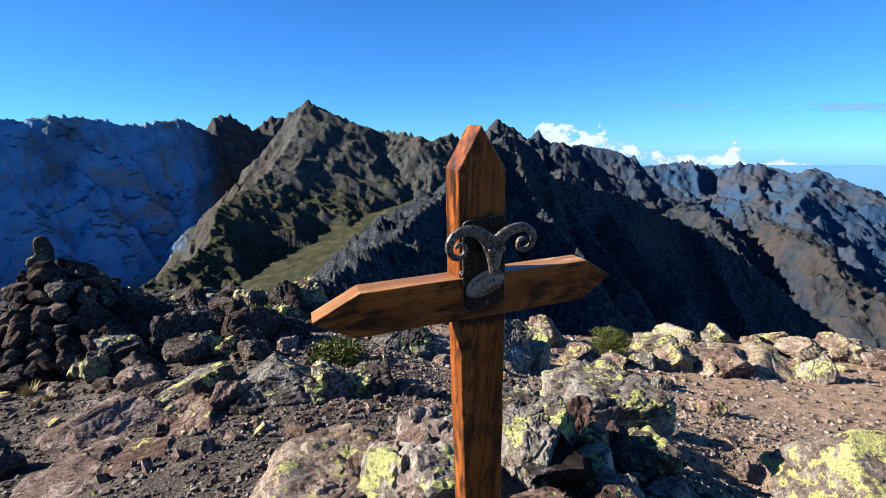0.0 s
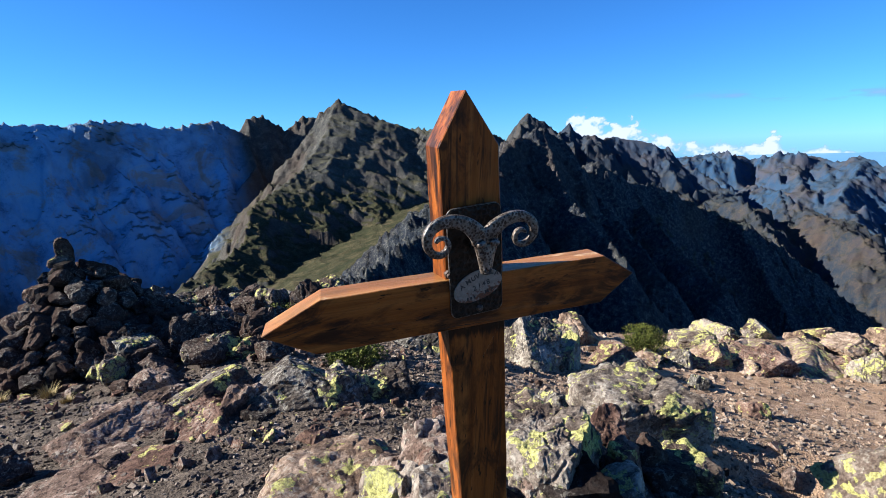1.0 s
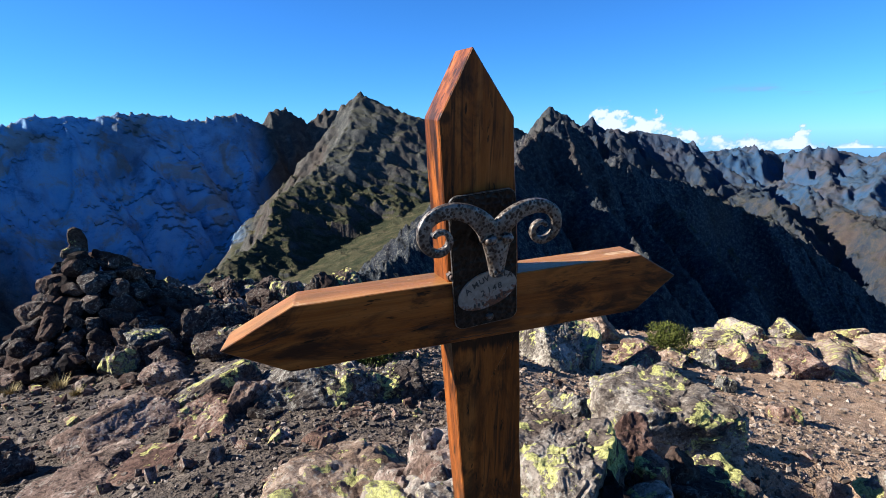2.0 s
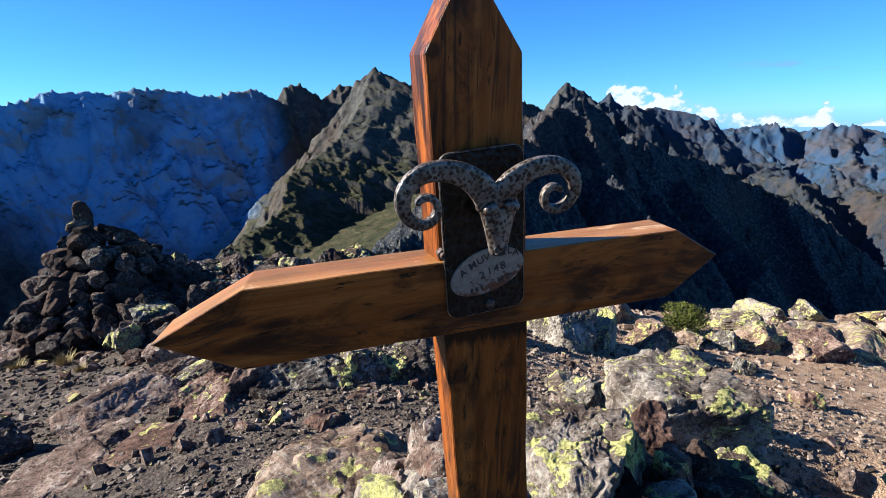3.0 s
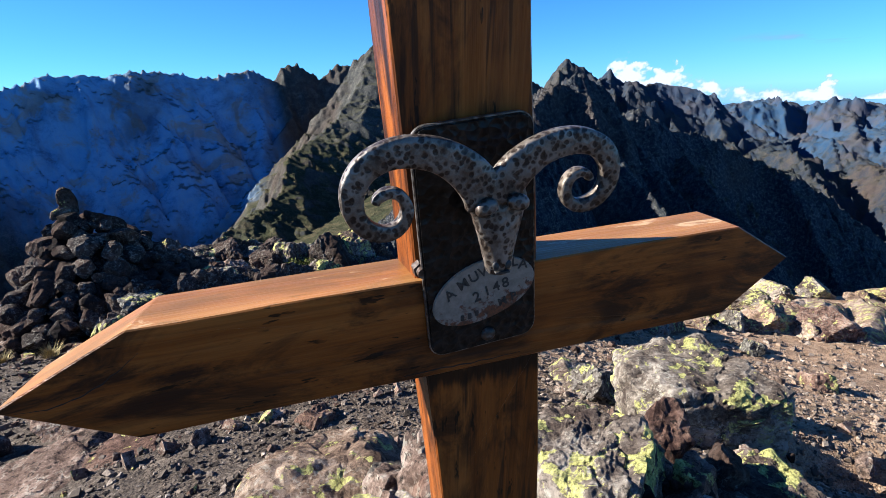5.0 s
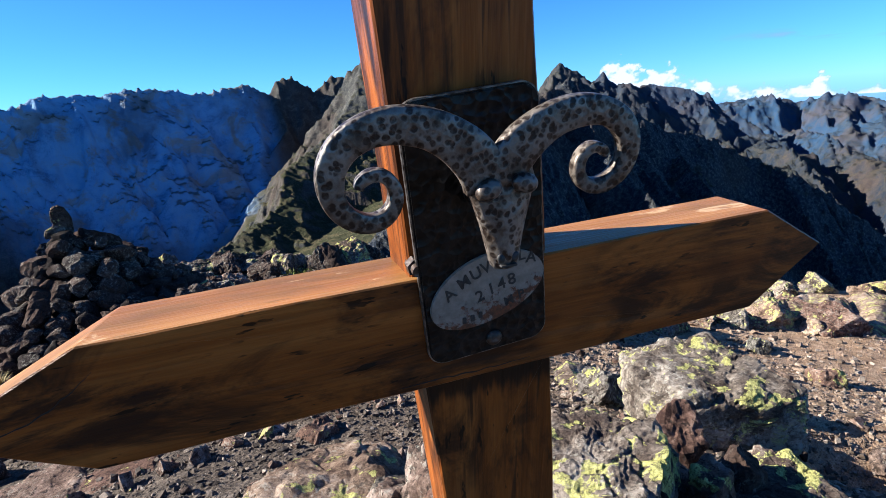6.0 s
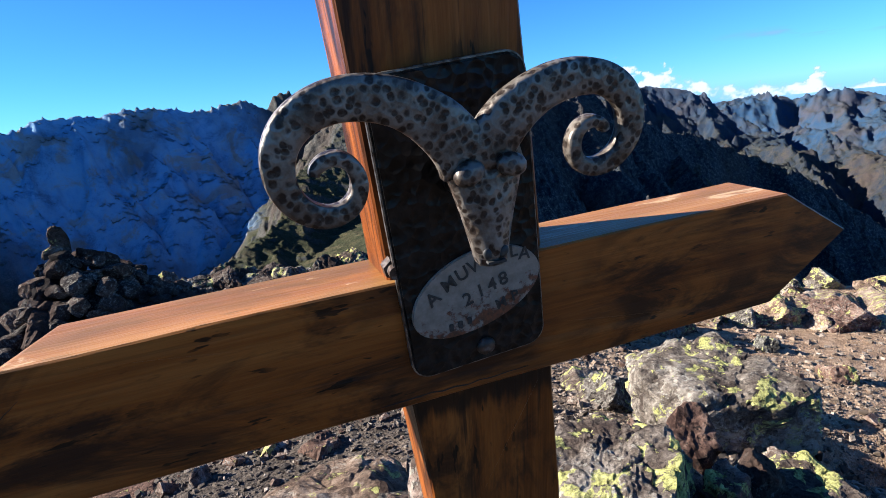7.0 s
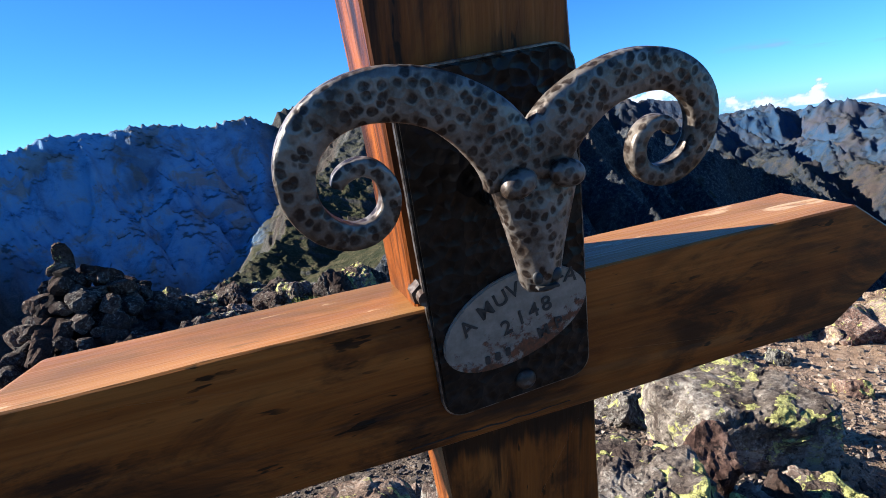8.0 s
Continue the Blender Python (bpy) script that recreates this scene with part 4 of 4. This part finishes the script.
M_STEEL = k.done(k.ramp(k.noise(k.obj(), 150, 4), [(0.35, (0.0432, 0.0324, 0.0252)), (0.65, (0.2448, 0.2304, 0.216))]), 0.38, k.bump(k.noise(k.obj(), 220, 4), 0.3, 0.001), metal=0.8)

k = Net("rusty_iron")
M_IRON = k.done(k.ramp(k.noise(k.obj(), 170, 5), [(0.35, (0.012, 0.009, 0.008)), (0.55, (0.060, 0.036, 0.024)), (0.72, (0.120, 0.110, 0.100))]), 0.5, k.bump(k.noise(k.obj(), 260, 4), 0.5, 0.001), metal=0.4)


def turned(points, cx, cz, degrees):
    c, q = math.cos(radians(degrees)), math.sin(radians(degrees))
    return [(cx + (x - cx) * c - (z - cz) * q, cz + (x - cx) * q + (z - cz) * c) for x, z in points]


plaque = part("plaque", prism(turned(rounded(-0.0105, 1.4400, 0.0545, 0.1130, 0.014), -0.0105, 1.4400, 3.9), -0.0165, -0.0105, 0.0014), M_PLAQUE, cross, "black hammered iron plaque")

# larger steel plate behind, added to draw the bevel's highlight and wear
part("rim", prism(turned(rounded(-0.0105, 1.4400, 0.0556, 0.1141, 0.015), -0.0105, 1.4400, 3.9), -0.0150, -0.0096, 0.0006), M_STEEL, cross, "thin pale rim round the plaque, for its worn edge and highlight")

# ---- the ram's head in flat iron, standing off the plaque ----
AX, FRONT = -0.0205, -0.068


def horn_bm(side):
    """A flat forged bar that sweeps up, out and round into a curl."""
    turn = [-6, 8, 15, 30, 45, 60, 90, 120, 150, 180, 210, 240, 270, 300, 330, 360, 390, 420, 450, 480, 505]
    reach = [0.0840, 0.0765, 0.0700, 0.0609, 0.0532, 0.0463, 0.0380, 0.0317, 0.0254, 0.0214, 0.0193, 0.0190, 0.0202, 0.0212, 0.0202, 0.0182, 0.0159, 0.0127, 0.0092, 0.0074, 0.0060]
    a = np.linspace(-6, 505, 120)
    t = np.linspace(0, 1, 120)
    smooth = lambda v: np.convolve(np.pad(v, 3, mode="edge"), np.ones(7) / 7, "valid")
    r = smooth(np.interp(a, turn, reach))
    half = smooth(np.interp(a, [-6, 8, 18, 30, 60, 90, 150, 210, 270, 330, 390, 450, 485, 505], [0.0150, 0.0172, 0.0160, 0.0134, 0.0118, 0.0103, 0.0089, 0.0071, 0.0062, 0.0049, 0.0042, 0.0040, 0.0032, 0.0026]))
    cx, cz = 0.0884, 1.5090
    if side > 0:                                          # the second horn is scaled down to fit the camera's view
        r, half, cx = r * 0.91, half * 0.93, 0.0790
    px, pz = cx - r * np.cos(np.radians(a)), cz + r * np.sin(np.radians(a))
    dx, dz = np.gradient(px), np.gradient(pz)
    n = np.hypot(dx, dz)
    nx, nz = -dz / n, dx / n
    bm = bmesh.new()
    rows = []
    for k in range(120):
        thick = 0.0052 - 0.0012 * t[k]
        back = 0.010 * math.sin(math.pi * min(1, t[k] * 1.6))          # the bar leans a little off the plaque
        ring = []
        for u, w in ((-1, -0.70), (-0.92, -0.98), (-0.5, -1.10), (0, -1.14), (0.5, -1.10), (0.92, -0.98), (1, -0.70), (1, 0.7), (0.92, 1), (-0.92, 1), (-1, 0.7)):
            x, z = px[k] + nx[k] * half[k] * u, pz[k] + nz[k] * half[k] * u
            ring.append(bm.verts.new((AX + side * x, FRONT + thick * w - back * 0.3, z)))
        rows.append(ring)
    m = len(rows[0])
    for p, q in zip(rows, rows[1:]):
        for j in range(m):
            bm.faces.new((p[j], p[(j + 1) % m], q[(j + 1) % m], q[j]))
    bm.faces.new(rows[0]), bm.faces.new(rows[-1][::-1])
    bmesh.ops.recalc_face_normals(bm, faces=bm.faces)
    return bm


def lump(bm, x, y, z, sx, sy, sz, rot=0.0, detail=3):
    out = bmesh.ops.create_icosphere(bm, subdivisions=detail, radius=1)
    bmesh.ops.transform(bm, matrix=pose(x, y, z, 0, rot, 0) @ Matrix.Diagonal((sx, sy, sz, 1)), verts=out["verts"])


head = new("ram_head")
head.parent = cross
head.location = (0, 0, -0.0025)
# face: a plate that narrows to the muzzle, ridged down the middle
bm = bmesh.new()
rows = []
for q in np.linspace(0, 1, 26):
    z = 1.523 - 0.0835 * q
    half = float(np.interp(q, [0, 0.10, 0.24, 0.36, 0.62, 0.85, 0.95, 1.0], [0.013, 0.0215, 0.0245, 0.0215, 0.0158, 0.0118, 0.0105, 0.0090]))
    rise = float(np.interp(q, [0, 0.16, 0.34, 0.5, 0.9, 1], [0.001, 0.0022, 0.0052, 0.0065, 0.0065, 0.004]))
    cx = -0.0172 + 0.0035 * q
    ring = []
    for u in np.linspace(-1, 1, 13):
        ring.append(bm.verts.new((cx + half * u, FRONT - 0.002 - rise * (1 - abs(u) ** 2.2), z)))
    for u in (1, -1):
        ring.append(bm.verts.new((cx + half * u, FRONT + 0.0055, z)))
    rows.append(ring)
for p, q in zip(rows, rows[1:]):
    for j in range(15):
        bm.faces.new((p[j], p[(j + 1) % 15], q[(j + 1) % 15], q[j]))
bm.faces.new(rows[0]), bm.faces.new(rows[-1][::-1])
bmesh.ops.recalc_face_normals(bm, faces=bm.faces)
part("face", bm, M_HORN, head, smooth=True)
for side, name in ((-1, "horn"), (1, "horn")):
    part(name, horn_bm(side), M_HORN, head, "curled horn of hammered grey iron", smooth=True)
for side in (-1, 1):
    bm = bmesh.new()
    lump(bm, -0.0158 + side * 0.0132, FRONT - 0.0075, 1.5020 + side * 0.0008, 0.0098, 0.0064, 0.0072, side * 18)
    part("eye", bm, M_HORN, head, smooth=True)
    bm = bmesh.new()
    lump(bm, -0.0142 + side * 0.0054, FRONT - 0.0076, 1.4490, 0.0030, 0.0016, 0.0040, side * 20, 2)
    part("nostril", bm, M_INK, head, smooth=True)
part("mouth", prism(rounded(-0.0138, 1.4430, 0.0062, 0.0009, 0.0006, 2), FRONT - 0.0090, FRONT - 0.0040, 0), M_INK, head)
part("stud", prism(rounded(-0.0165, 1.4880, 0.009, 0.014, 0.004), FRONT + 0.004, -0.0160, 0.001), M_PLAQUE, head)

# ---- oval name plate ----
bm = bmesh.new()
oval = []
for k in range(56):
    a = 2 * math.pi * k / 56
    oval.append((-0.0062 + 0.0525 * math.cos(a), 1.3905 + 0.0315 * math.sin(a) - 0.003 * math.cos(a) ** 2))
oval = turned(oval, -0.0062, 1.3905, 17)
plate = part("name_plate", prism(oval, -0.0192, -0.0160, 0.0008), M_PALE, cross, "oval pale plate with hand-painted black letters and rust")


def letters(text, x, z, size, turn):
    cu = bpy.data.curves.new("letter", "FONT")
    cu.body, cu.size, cu.extrude, cu.align_x, cu.align_y, cu.offset = text, size, 0.0002, "CENTER", "CENTER", 0.0002
    tmp = new("letter", cu)
    me = bpy.data.meshes.new_from_object(tmp.evaluated_get(bpy.context.evaluated_depsgraph_get()))
    bpy.data.objects.remove(tmp)
    me.materials.append(M_INK)
    ob = new("letter", me)
    ob.parent = plate
    ob.matrix_local = Matrix.Translation((x, -0.0196, z)) @ pose(0, 0, 0, 90, 0, 0) @ pose(0, 0, 0, 0, 0, turn)


for text, x, z, size, turn in (("A", -0.0399, 1.3920, 0.0150, 34), ("M", -0.0271, 1.4012, 0.0145, 28), ("U", -0.0166, 1.4070, 0.0145, 22), ("V", -0.0078, 1.4108, 0.0145, 16),
                               ("L", 0.0240, 1.4165, 0.0140, 4), ("A", 0.0328, 1.4130, 0.0140, -4),
                               ("2", -0.0133, 1.3853, 0.0150, 16), ("1", -0.0031, 1.3901, 0.0145, 14), ("4", 0.0063, 1.3931, 0.0145, 13), ("8", 0.0154, 1.3958, 0.0150, 12),
                               ("M", 0.0131, 1.3757, 0.0120, 16), ("P", 0.0245, 1.3795, 0.0120, 14)):
    letters(text, x, z, size, turn)
for x, z, w in ((-0.0275, 1.3650, 0.0028), (-0.0203, 1.3660, 0.0030), (-0.0130, 1.3675, 0.0028)):
    part("letter", prism(rounded(x, z, w * 0.6, 0.0030, 0.0008, 2), -0.0198, -0.0190, 0), M_INK, plate)

# bolts
bm = bmesh.new()
lump(bm, 0.0003, -0.0170, 1.3400, 0.0075, 0.0045, 0.0075)
part("bolt", bm, M_IRON, cross, "domed rusty bolt head", smooth=True)
bm = bmesh.new()
bmesh.ops.create_cone(bm, cap_ends=True, segments=6, radius1=0.0080, radius2=0.0076, depth=0.008)
bmesh.ops.create_cone(bm, cap_ends=True, segments=14, radius1=0.0052, radius2=0.0050, depth=0.022)
bmesh.ops.rotate(bm, verts=bm.verts, cent=(0, 0, 0), matrix=Matrix.Rotation(radians(90), 3, "X") @ Matrix.Rotation(radians(12), 3, "Z"))
bmesh.ops.translate(bm, verts=bm.verts, vec=(-0.0635, -0.004, 1.4165))
part("nut", bm, M_IRON, cross, "rusty hexagonal nut on a bolt")


# ---- clouds over the sea, and the sea: the far backdrop ----
def vapour(name, glow_from, glow_to, strength):
    """Glows by itself in place of sunlight on cloud; thin where the stored density is low."""
    k = Net(name)
    dens = k.n.new("ShaderNodeAttribute")
    dens.attribute_name = "thickness"
    glow, clear, out = k.n.new("ShaderNodeEmission"), k.n.new("ShaderNodeBsdfTransparent"), k.n.new("ShaderNodeMixShader")
    k.put(glow.inputs[0], k.ramp(dens.outputs["Fac"], [(0.25, glow_from), (0.85, glow_to)]))
    k.put(out.inputs[0], k.math("MULTIPLY", k.step(dens.outputs["Fac"], 0.0, 0.62), strength))
    k.l.new(clear.outputs[0], out.inputs[1]), k.l.new(glow.outputs[0], out.inputs[2])
    k.l.new(out.outputs[0], k.n["Material Output"].inputs[0])
    return k.m


def cloud_sheet(name, az, el, density, dist, material, label):
    """A sheet far beyond the last crest, cut to the outline of its clouds."""
    A, E = np.meshgrid(az, el)
    D = np.clip(density(A, E), 0, 1)
    a, z = np.radians(A), 1.6 + dist * np.tan(np.radians(E))
    co = np.stack([dist * np.sin(a), dist * np.cos(a), z], -1).reshape(-1, 3)
    nr, na = A.shape
    i, j = np.meshgrid(np.arange(nr - 1), np.arange(na - 1), indexing="ij")
    quads = np.stack([i * na + j, i * na + j + 1, (i + 1) * na + j + 1, (i + 1) * na + j], -1).reshape(-1, 4)
    quads = quads[(D.ravel()[quads] > 0.02).any(1)]
    used, quads = np.unique(quads, return_inverse=True)
    me = bpy.data.meshes.new(name)
    me.from_pydata(co[used].tolist(), [], quads.reshape(-1, 4).tolist())
    me.attributes.new("thickness", "FLOAT", "POINT").data.foreach_set("value", D.ravel()[used].astype(np.float32))
    me.materials.append(material)
    ob = new(name, me)
    ob.visible_shadow = False
    return tagged(ob, label, "cloud", kind="structure")


def cumulus(A, E):
    heap = np.interp(A, [31, 32.6, 33.8, 34.8, 36.5, 38.5, 41, 43.5, 46, 48.5, 49.6, 50.4, 51.2, 53.6, 54.4, 55.2, 58, 62], [0, 0.5, 2.7, 2.5, 1.7, 1.8, 1.5, 0.8, 0.9, 0.55, 0.7, 1.9, 0.5, 0.5, 1.2, 0.3, 0.2, 0])
    rise = E - np.interp(A, [31, 36, 44, 54, 62], [0.6, 0.1, -1.0, -1.6, -1.9])
    puff = 0.5 + 0.5 * fbm(A, E * 1.25, 1.3, 7, 5, 0.58)
    curl = ridged(A + 0.3 * fbm(A, E, 0.5, 3, 9), E * 1.2, 0.55, 5, 15, 0.6)
    return 1.7 * (heap * (0.35 + 1.3 * puff) - rise * (0.75 + 0.5 * curl)) / (0.45 + 0.5 * heap) * np.clip((rise + 0.45 + 0.6 * puff) / 1.1, 0, 1) * np.clip(2.2 * puff - 0.35, 0, 1.2)


def streaks(A, E):
    line = 3.55 - 0.045 * (A - 45)
    band = np.exp(-((E - line) / 0.42) ** 2) * np.clip((A - 41.5) / 9, 0, 1)
    wisp = np.exp(-((A - 24.1) / 0.8) ** 2 - ((E - 3.35) / 0.12) ** 2)
    return (0.2 + 1.0 * fbm(A * 0.16, E, 0.5, 5, 33)) * band * 1.3 + 0.9 * wisp * (0.5 + 0.8 * fbm(A * 0.5, E * 2, 0.4, 4, 37))


cloud_sheet("cloud_bank", np.arange(31, 62.5, 0.07), np.arange(-2.6, 4.4, 0.07), cumulus, 4850, vapour("cumulus_vapour", (0.140, 0.205, 0.300), (0.285, 0.295, 0.305), 0.97), "bank of white cumulus clouds low over the sea")
cloud_sheet("cloud_streak", np.arange(20, 64, 0.16), np.arange(1.6, 4.8, 0.08), streaks, 4860, vapour("lilac_vapour", (0.085, 0.125, 0.225), (0.125, 0.155, 0.235), 0.6), "thin lilac streak of cloud in a blue sky")

k = Net("sea_water")
M_SEA = k.done(k.ramp(k.noise(k.geo()[0], 0.002, 3), [(0.35, (0.075, 0.180, 0.325)), (0.65, (0.095, 0.205, 0.355))]), 0.45)
bm = bmesh.new()
a, b = [[bm.verts.new((r * math.sin(radians(t)), r * math.cos(radians(t)), z)) for t in range(40, 80, 2)] for r, z in ((4300, -330), (4820, -130))]
for i in range(len(a) - 1):
    bm.faces.new((a[i], b[i], b[i + 1], a[i + 1]))
bmesh.ops.recalc_face_normals(bm, faces=bm.faces)
tagged(new("water", mesh_of("water", bm, M_SEA)), "blue sea on the far horizon", "sea", kind="structure")

# ---- loose stones ----
M_STONES = [M_ROCK, M_ROCK, M_RED, M_DARK]
CHIPS = [mesh_of("stone", shard_bm(500 + s, 11), M_STONES[s % 4]) for s in range(12)]
rng = random.Random(9)
for n in range(300):
    az, r = radians(rng.uniform(-26, 62)), 1.3 + 4.6 * rng.random() ** 1.2
    x, y = r * math.sin(az), r * math.cos(az)
    s = (0.014 + 0.045 * rng.random() ** 2) * (0.7 + 0.12 * r)
    st = new("stone", CHIPS[rng.randrange(12)])
    st.parent = ground
    st.matrix_world = pose(x, y, height(x, y) + 0.25 * s, rng.uniform(0, 360), rng.uniform(0, 360), rng.uniform(0, 360)) @ Matrix.Diagonal((s, s * rng.uniform(0.6, 1), s * rng.uniform(0.45, 0.9), 1))


def rubble(name, label, material, count, sizes, reach, seed, power, fan=(-50, 74)):
    """Countless small stones in one mesh."""
    g = np.random.default_rng(seed)
    shapes = []
    for s in range(10):
        bm = shard_bm(700 + seed * 20 + s)
        bm.verts.index_update()
        shapes.append((np.array([v.co[:] for v in bm.verts]), np.array([[v.index for v in f.verts] for f in bm.faces])))
        bm.free()
    az, r = np.radians(g.uniform(*fan, count)), reach[0] + (reach[1] - reach[0]) * g.random(count) ** power
    x, y = r * np.sin(az), r * np.cos(az)
    keep = g.random(count) < (0.30 + 0.8 * value_noise(x / 0.7, y / 0.7, seed)) * np.clip(0.85 + 0.2 * x, 0.7, 1.25)
    x, y, r = x[keep], y[keep], r[keep]
    z = land(x, y)
    size = (sizes[0] + (sizes[1] - sizes[0]) * g.random(len(x)) ** 5.0) * (0.75 + 0.10 * r)
    cos, faces, base = [], [], 0
    for i in range(len(x)):
        v, f = shapes[i % 10]
        a, b = g.uniform(0, 6.28), g.uniform(-1.6, 1.6)
        ca, sa, cb, sb = math.cos(a), math.sin(a), math.cos(b), math.sin(b)
        rot = np.array([[ca, -sa, 0], [sa, ca, 0], [0, 0, 1]]) @ np.array([[1, 0, 0], [0, cb, -sb], [0, sb, cb]])
        cos.append((v * (1.0, g.uniform(0.55, 1.0), g.uniform(0.6, 1.15))) @ rot.T * size[i] + (x[i], y[i], z[i] + 0.16 * size[i]))
        faces.append(f + base)
        base += len(v)
    co, fa = np.vstack(cos), np.vstack(faces)
    me = bpy.data.meshes.new(name)
    me.vertices.add(len(co)), me.loops.add(fa.size), me.polygons.add(len(fa))
    me.vertices.foreach_set("co", co.ravel())
    me.loops.foreach_set("vertex_index", fa.ravel())
    me.polygons.foreach_set("loop_start", np.arange(len(fa)) * 3)
    me.polygons.foreach_set("loop_total", np.full(len(fa), 3))
    me.polygons.foreach_set("use_smooth", np.zeros(len(fa), bool))
    me.materials.append(material)
    me.update(calc_edges=True)
    return tagged(new(name, me), label, "gravel", kind="stuff")


def rubble_material():
    k = Net("rubble")
    pos, up, _ = k.geo()
    isl = k.n.new("ShaderNodeNewGeometry").outputs["Random Per Island"]
    grey = k.ramp(isl, [(0.0, (0.025, 0.020, 0.016)), (0.4, (0.078, 0.061, 0.047)), (0.8, (0.155, 0.123, 0.097)), (1.0, (0.29, 0.243, 0.200))])
    tan = k.ramp(isl, [(0.0, (0.048, 0.036, 0.027)), (0.35, (0.165, 0.121, 0.086)), (0.65, (0.275, 0.200, 0.142)), (0.85, (0.210, 0.172, 0.138)), (1.0, (0.35, 0.285, 0.225))])
    # same left-to-right change as the soil, partly light put into the colour
    side = k.step(k.math("ADD", _[0], k.math("MULTIPLY", k.math("SUBTRACT", isl, 0.5), 1.5)), 0.3, 2.2)
    c = k.mix(side, grey, tan)
    c = k.mix(k.math("MULTIPLY", k.step(k.noise(pos, 60, 6, 0.72), 0.45, 0.6), 0.55), c, (0.0468, 0.0359, 0.0312))
    return k.done(c, 0.93, k.bump(k.noise(pos, 120, 4, 0.7), 0.7, 0.008), spec=0.2)


M_RUBBLE = rubble_material()
rubble("rubble", "broken pinkish-brown stones strewn over the summit", M_RUBBLE, 40000, (0.004, 0.032), (1.0, 11.5), 1, 1.1)
rubble("broken_rock", "sharp broken rocks heaped between the boulders", M_RED, 800, (0.010, 0.065), (2.4, 5.8), 3, 1.0, (-30, 14))
rubble("gravel", "fine grey-brown gravel between the rocks", M_RUBBLE, 56000, (0.004, 0.022), (1.2, 6.5), 2, 1.25)


# ---- plants ----
def foliage_material(name, a, b):
    k = Net(name)
    isl = k.n.new("ShaderNodeNewGeometry").outputs["Random Per Island"]
    return k.done(k.ramp(isl, [(0.0, a), (1.0, b)]), 0.8, spec=0.2)


M_JUNIPER = foliage_material("juniper_needles", (0.020, 0.032, 0.006), (0.12, 0.13, 0.020))
M_STRAW = foliage_material("dry_grass", (0.156, 0.117, 0.0468), (0.3276, 0.2574, 0.117))
k = Net("bark")
M_BARK = k.done(k.ramp(k.noise(k.obj(), 30, 4), [(0.3, (0.039, 0.0273, 0.0195)), (0.7, (0.1092, 0.078, 0.0585))]), 0.9)


def shrub(x, y, w, h, seed, count=2600):
    rng = random.Random(seed)
    base = new("shrub")
    base.location = (x, y, height(x, y) - 0.03)
    bm = bmesh.new()
    for n in range(9):
        a = rng.uniform(0, 6.28)
        tip = Vector((math.cos(a) * w * 0.35, math.sin(a) * w * 0.35, h * rng.uniform(0.4, 0.75)))
        out = bmesh.ops.create_cone(bm, segments=5, radius1=0.014, radius2=0.004, depth=tip.length)
        m = tip.to_track_quat("Z", "Y").to_matrix().to_4x4()
        bmesh.ops.transform(bm, matrix=Matrix.Translation(tip * 0.5) @ m, verts=out["verts"])
    part("branches", bm, M_BARK, base)
    clumps = []
    for n in range(26):
        a, r = rng.uniform(0, 6.28), math.sqrt(rng.random())
        clumps.append((Vector((math.cos(a) * r * w * 0.42, math.sin(a) * r * w * 0.42, h * (0.30 + 0.5 * rng.random() * (1 - 0.6 * r * r)))), rng.uniform(0.14, 0.24) * w))
    bm = bmesh.new()
    for n in range(count):
        c, s = rng.choice(clumps)
        d = Vector((rng.gauss(0, 1), rng.gauss(0, 1), rng.gauss(0, 0.8))).normalized()
        p = c + d * s * rng.uniform(0.55, 1.0)
        t = (d + Vector((rng.uniform(-0.5, 0.5), rng.uniform(-0.5, 0.5), rng.uniform(0, 0.7)))).normalized() * rng.uniform(0.018, 0.04)
        q = t.cross(Vector((rng.gauss(0, 1), rng.gauss(0, 1), rng.gauss(0, 1)))).normalized() * 0.009
        bm.faces.new([bm.verts.new(v) for v in (p - q, p + q, p + t)])
    part("foliage", bm, M_JUNIPER, base)
    return tagged(base, "low dense green juniper shrub between the rocks", "shrub", "shrubs on the summit")


shrub(5.95, 6.45, 0.70, 0.56, 1, 6000)
shrub(0.55, 3.85, 0.50, 0.24, 2)
shrub(0.1, 6.3, 0.45, 0.22, 4, 1500)


def tuft(x, y, size, seed):
    rng = random.Random(seed)
    bm = bmesh.new()
    for n in range(140):
        a, r = rng.uniform(0, 6.28), size * 0.35 * rng.random()
        p = Vector((math.cos(a) * r, math.sin(a) * r, -0.01))
        t = Vector((math.cos(a) * rng.uniform(0.1, 0.9), math.sin(a) * rng.uniform(0.1, 0.9), 1)).normalized() * size * rng.uniform(0.4, 1)
        q = Vector((-math.sin(a), math.cos(a), 0)) * 0.0035
        m = p + t * 0.6
        bm.faces.new([bm.verts.new(v) for v in (p - q, p + q, m + q * 0.7, m - q * 0.7)])
        e = p + t + Vector((math.cos(a), math.sin(a), -0.3)) * size * 0.15
        bm.faces.new([bm.verts.new(v) for v in (m - q * 0.7, m + q * 0.7, e)])
    ob = new("grass_tuft", mesh_of("grass_tuft", bm, M_STRAW))
    ob.location = (x, y, height(x, y))
    return tagged(ob, "dry straw-coloured grass tuft in the gravel", "grass", "dry grass tufts")


for x, y, s, seed in ((-2.12, 4.95, 0.16, 1), (-2.55, 5.1, 0.14, 2), (-1.9, 4.6, 0.10, 3), (3.1, 3.6, 0.10, 4), (4.4, 4.4, 0.10, 5)):
    tuft(x, y, s, seed)
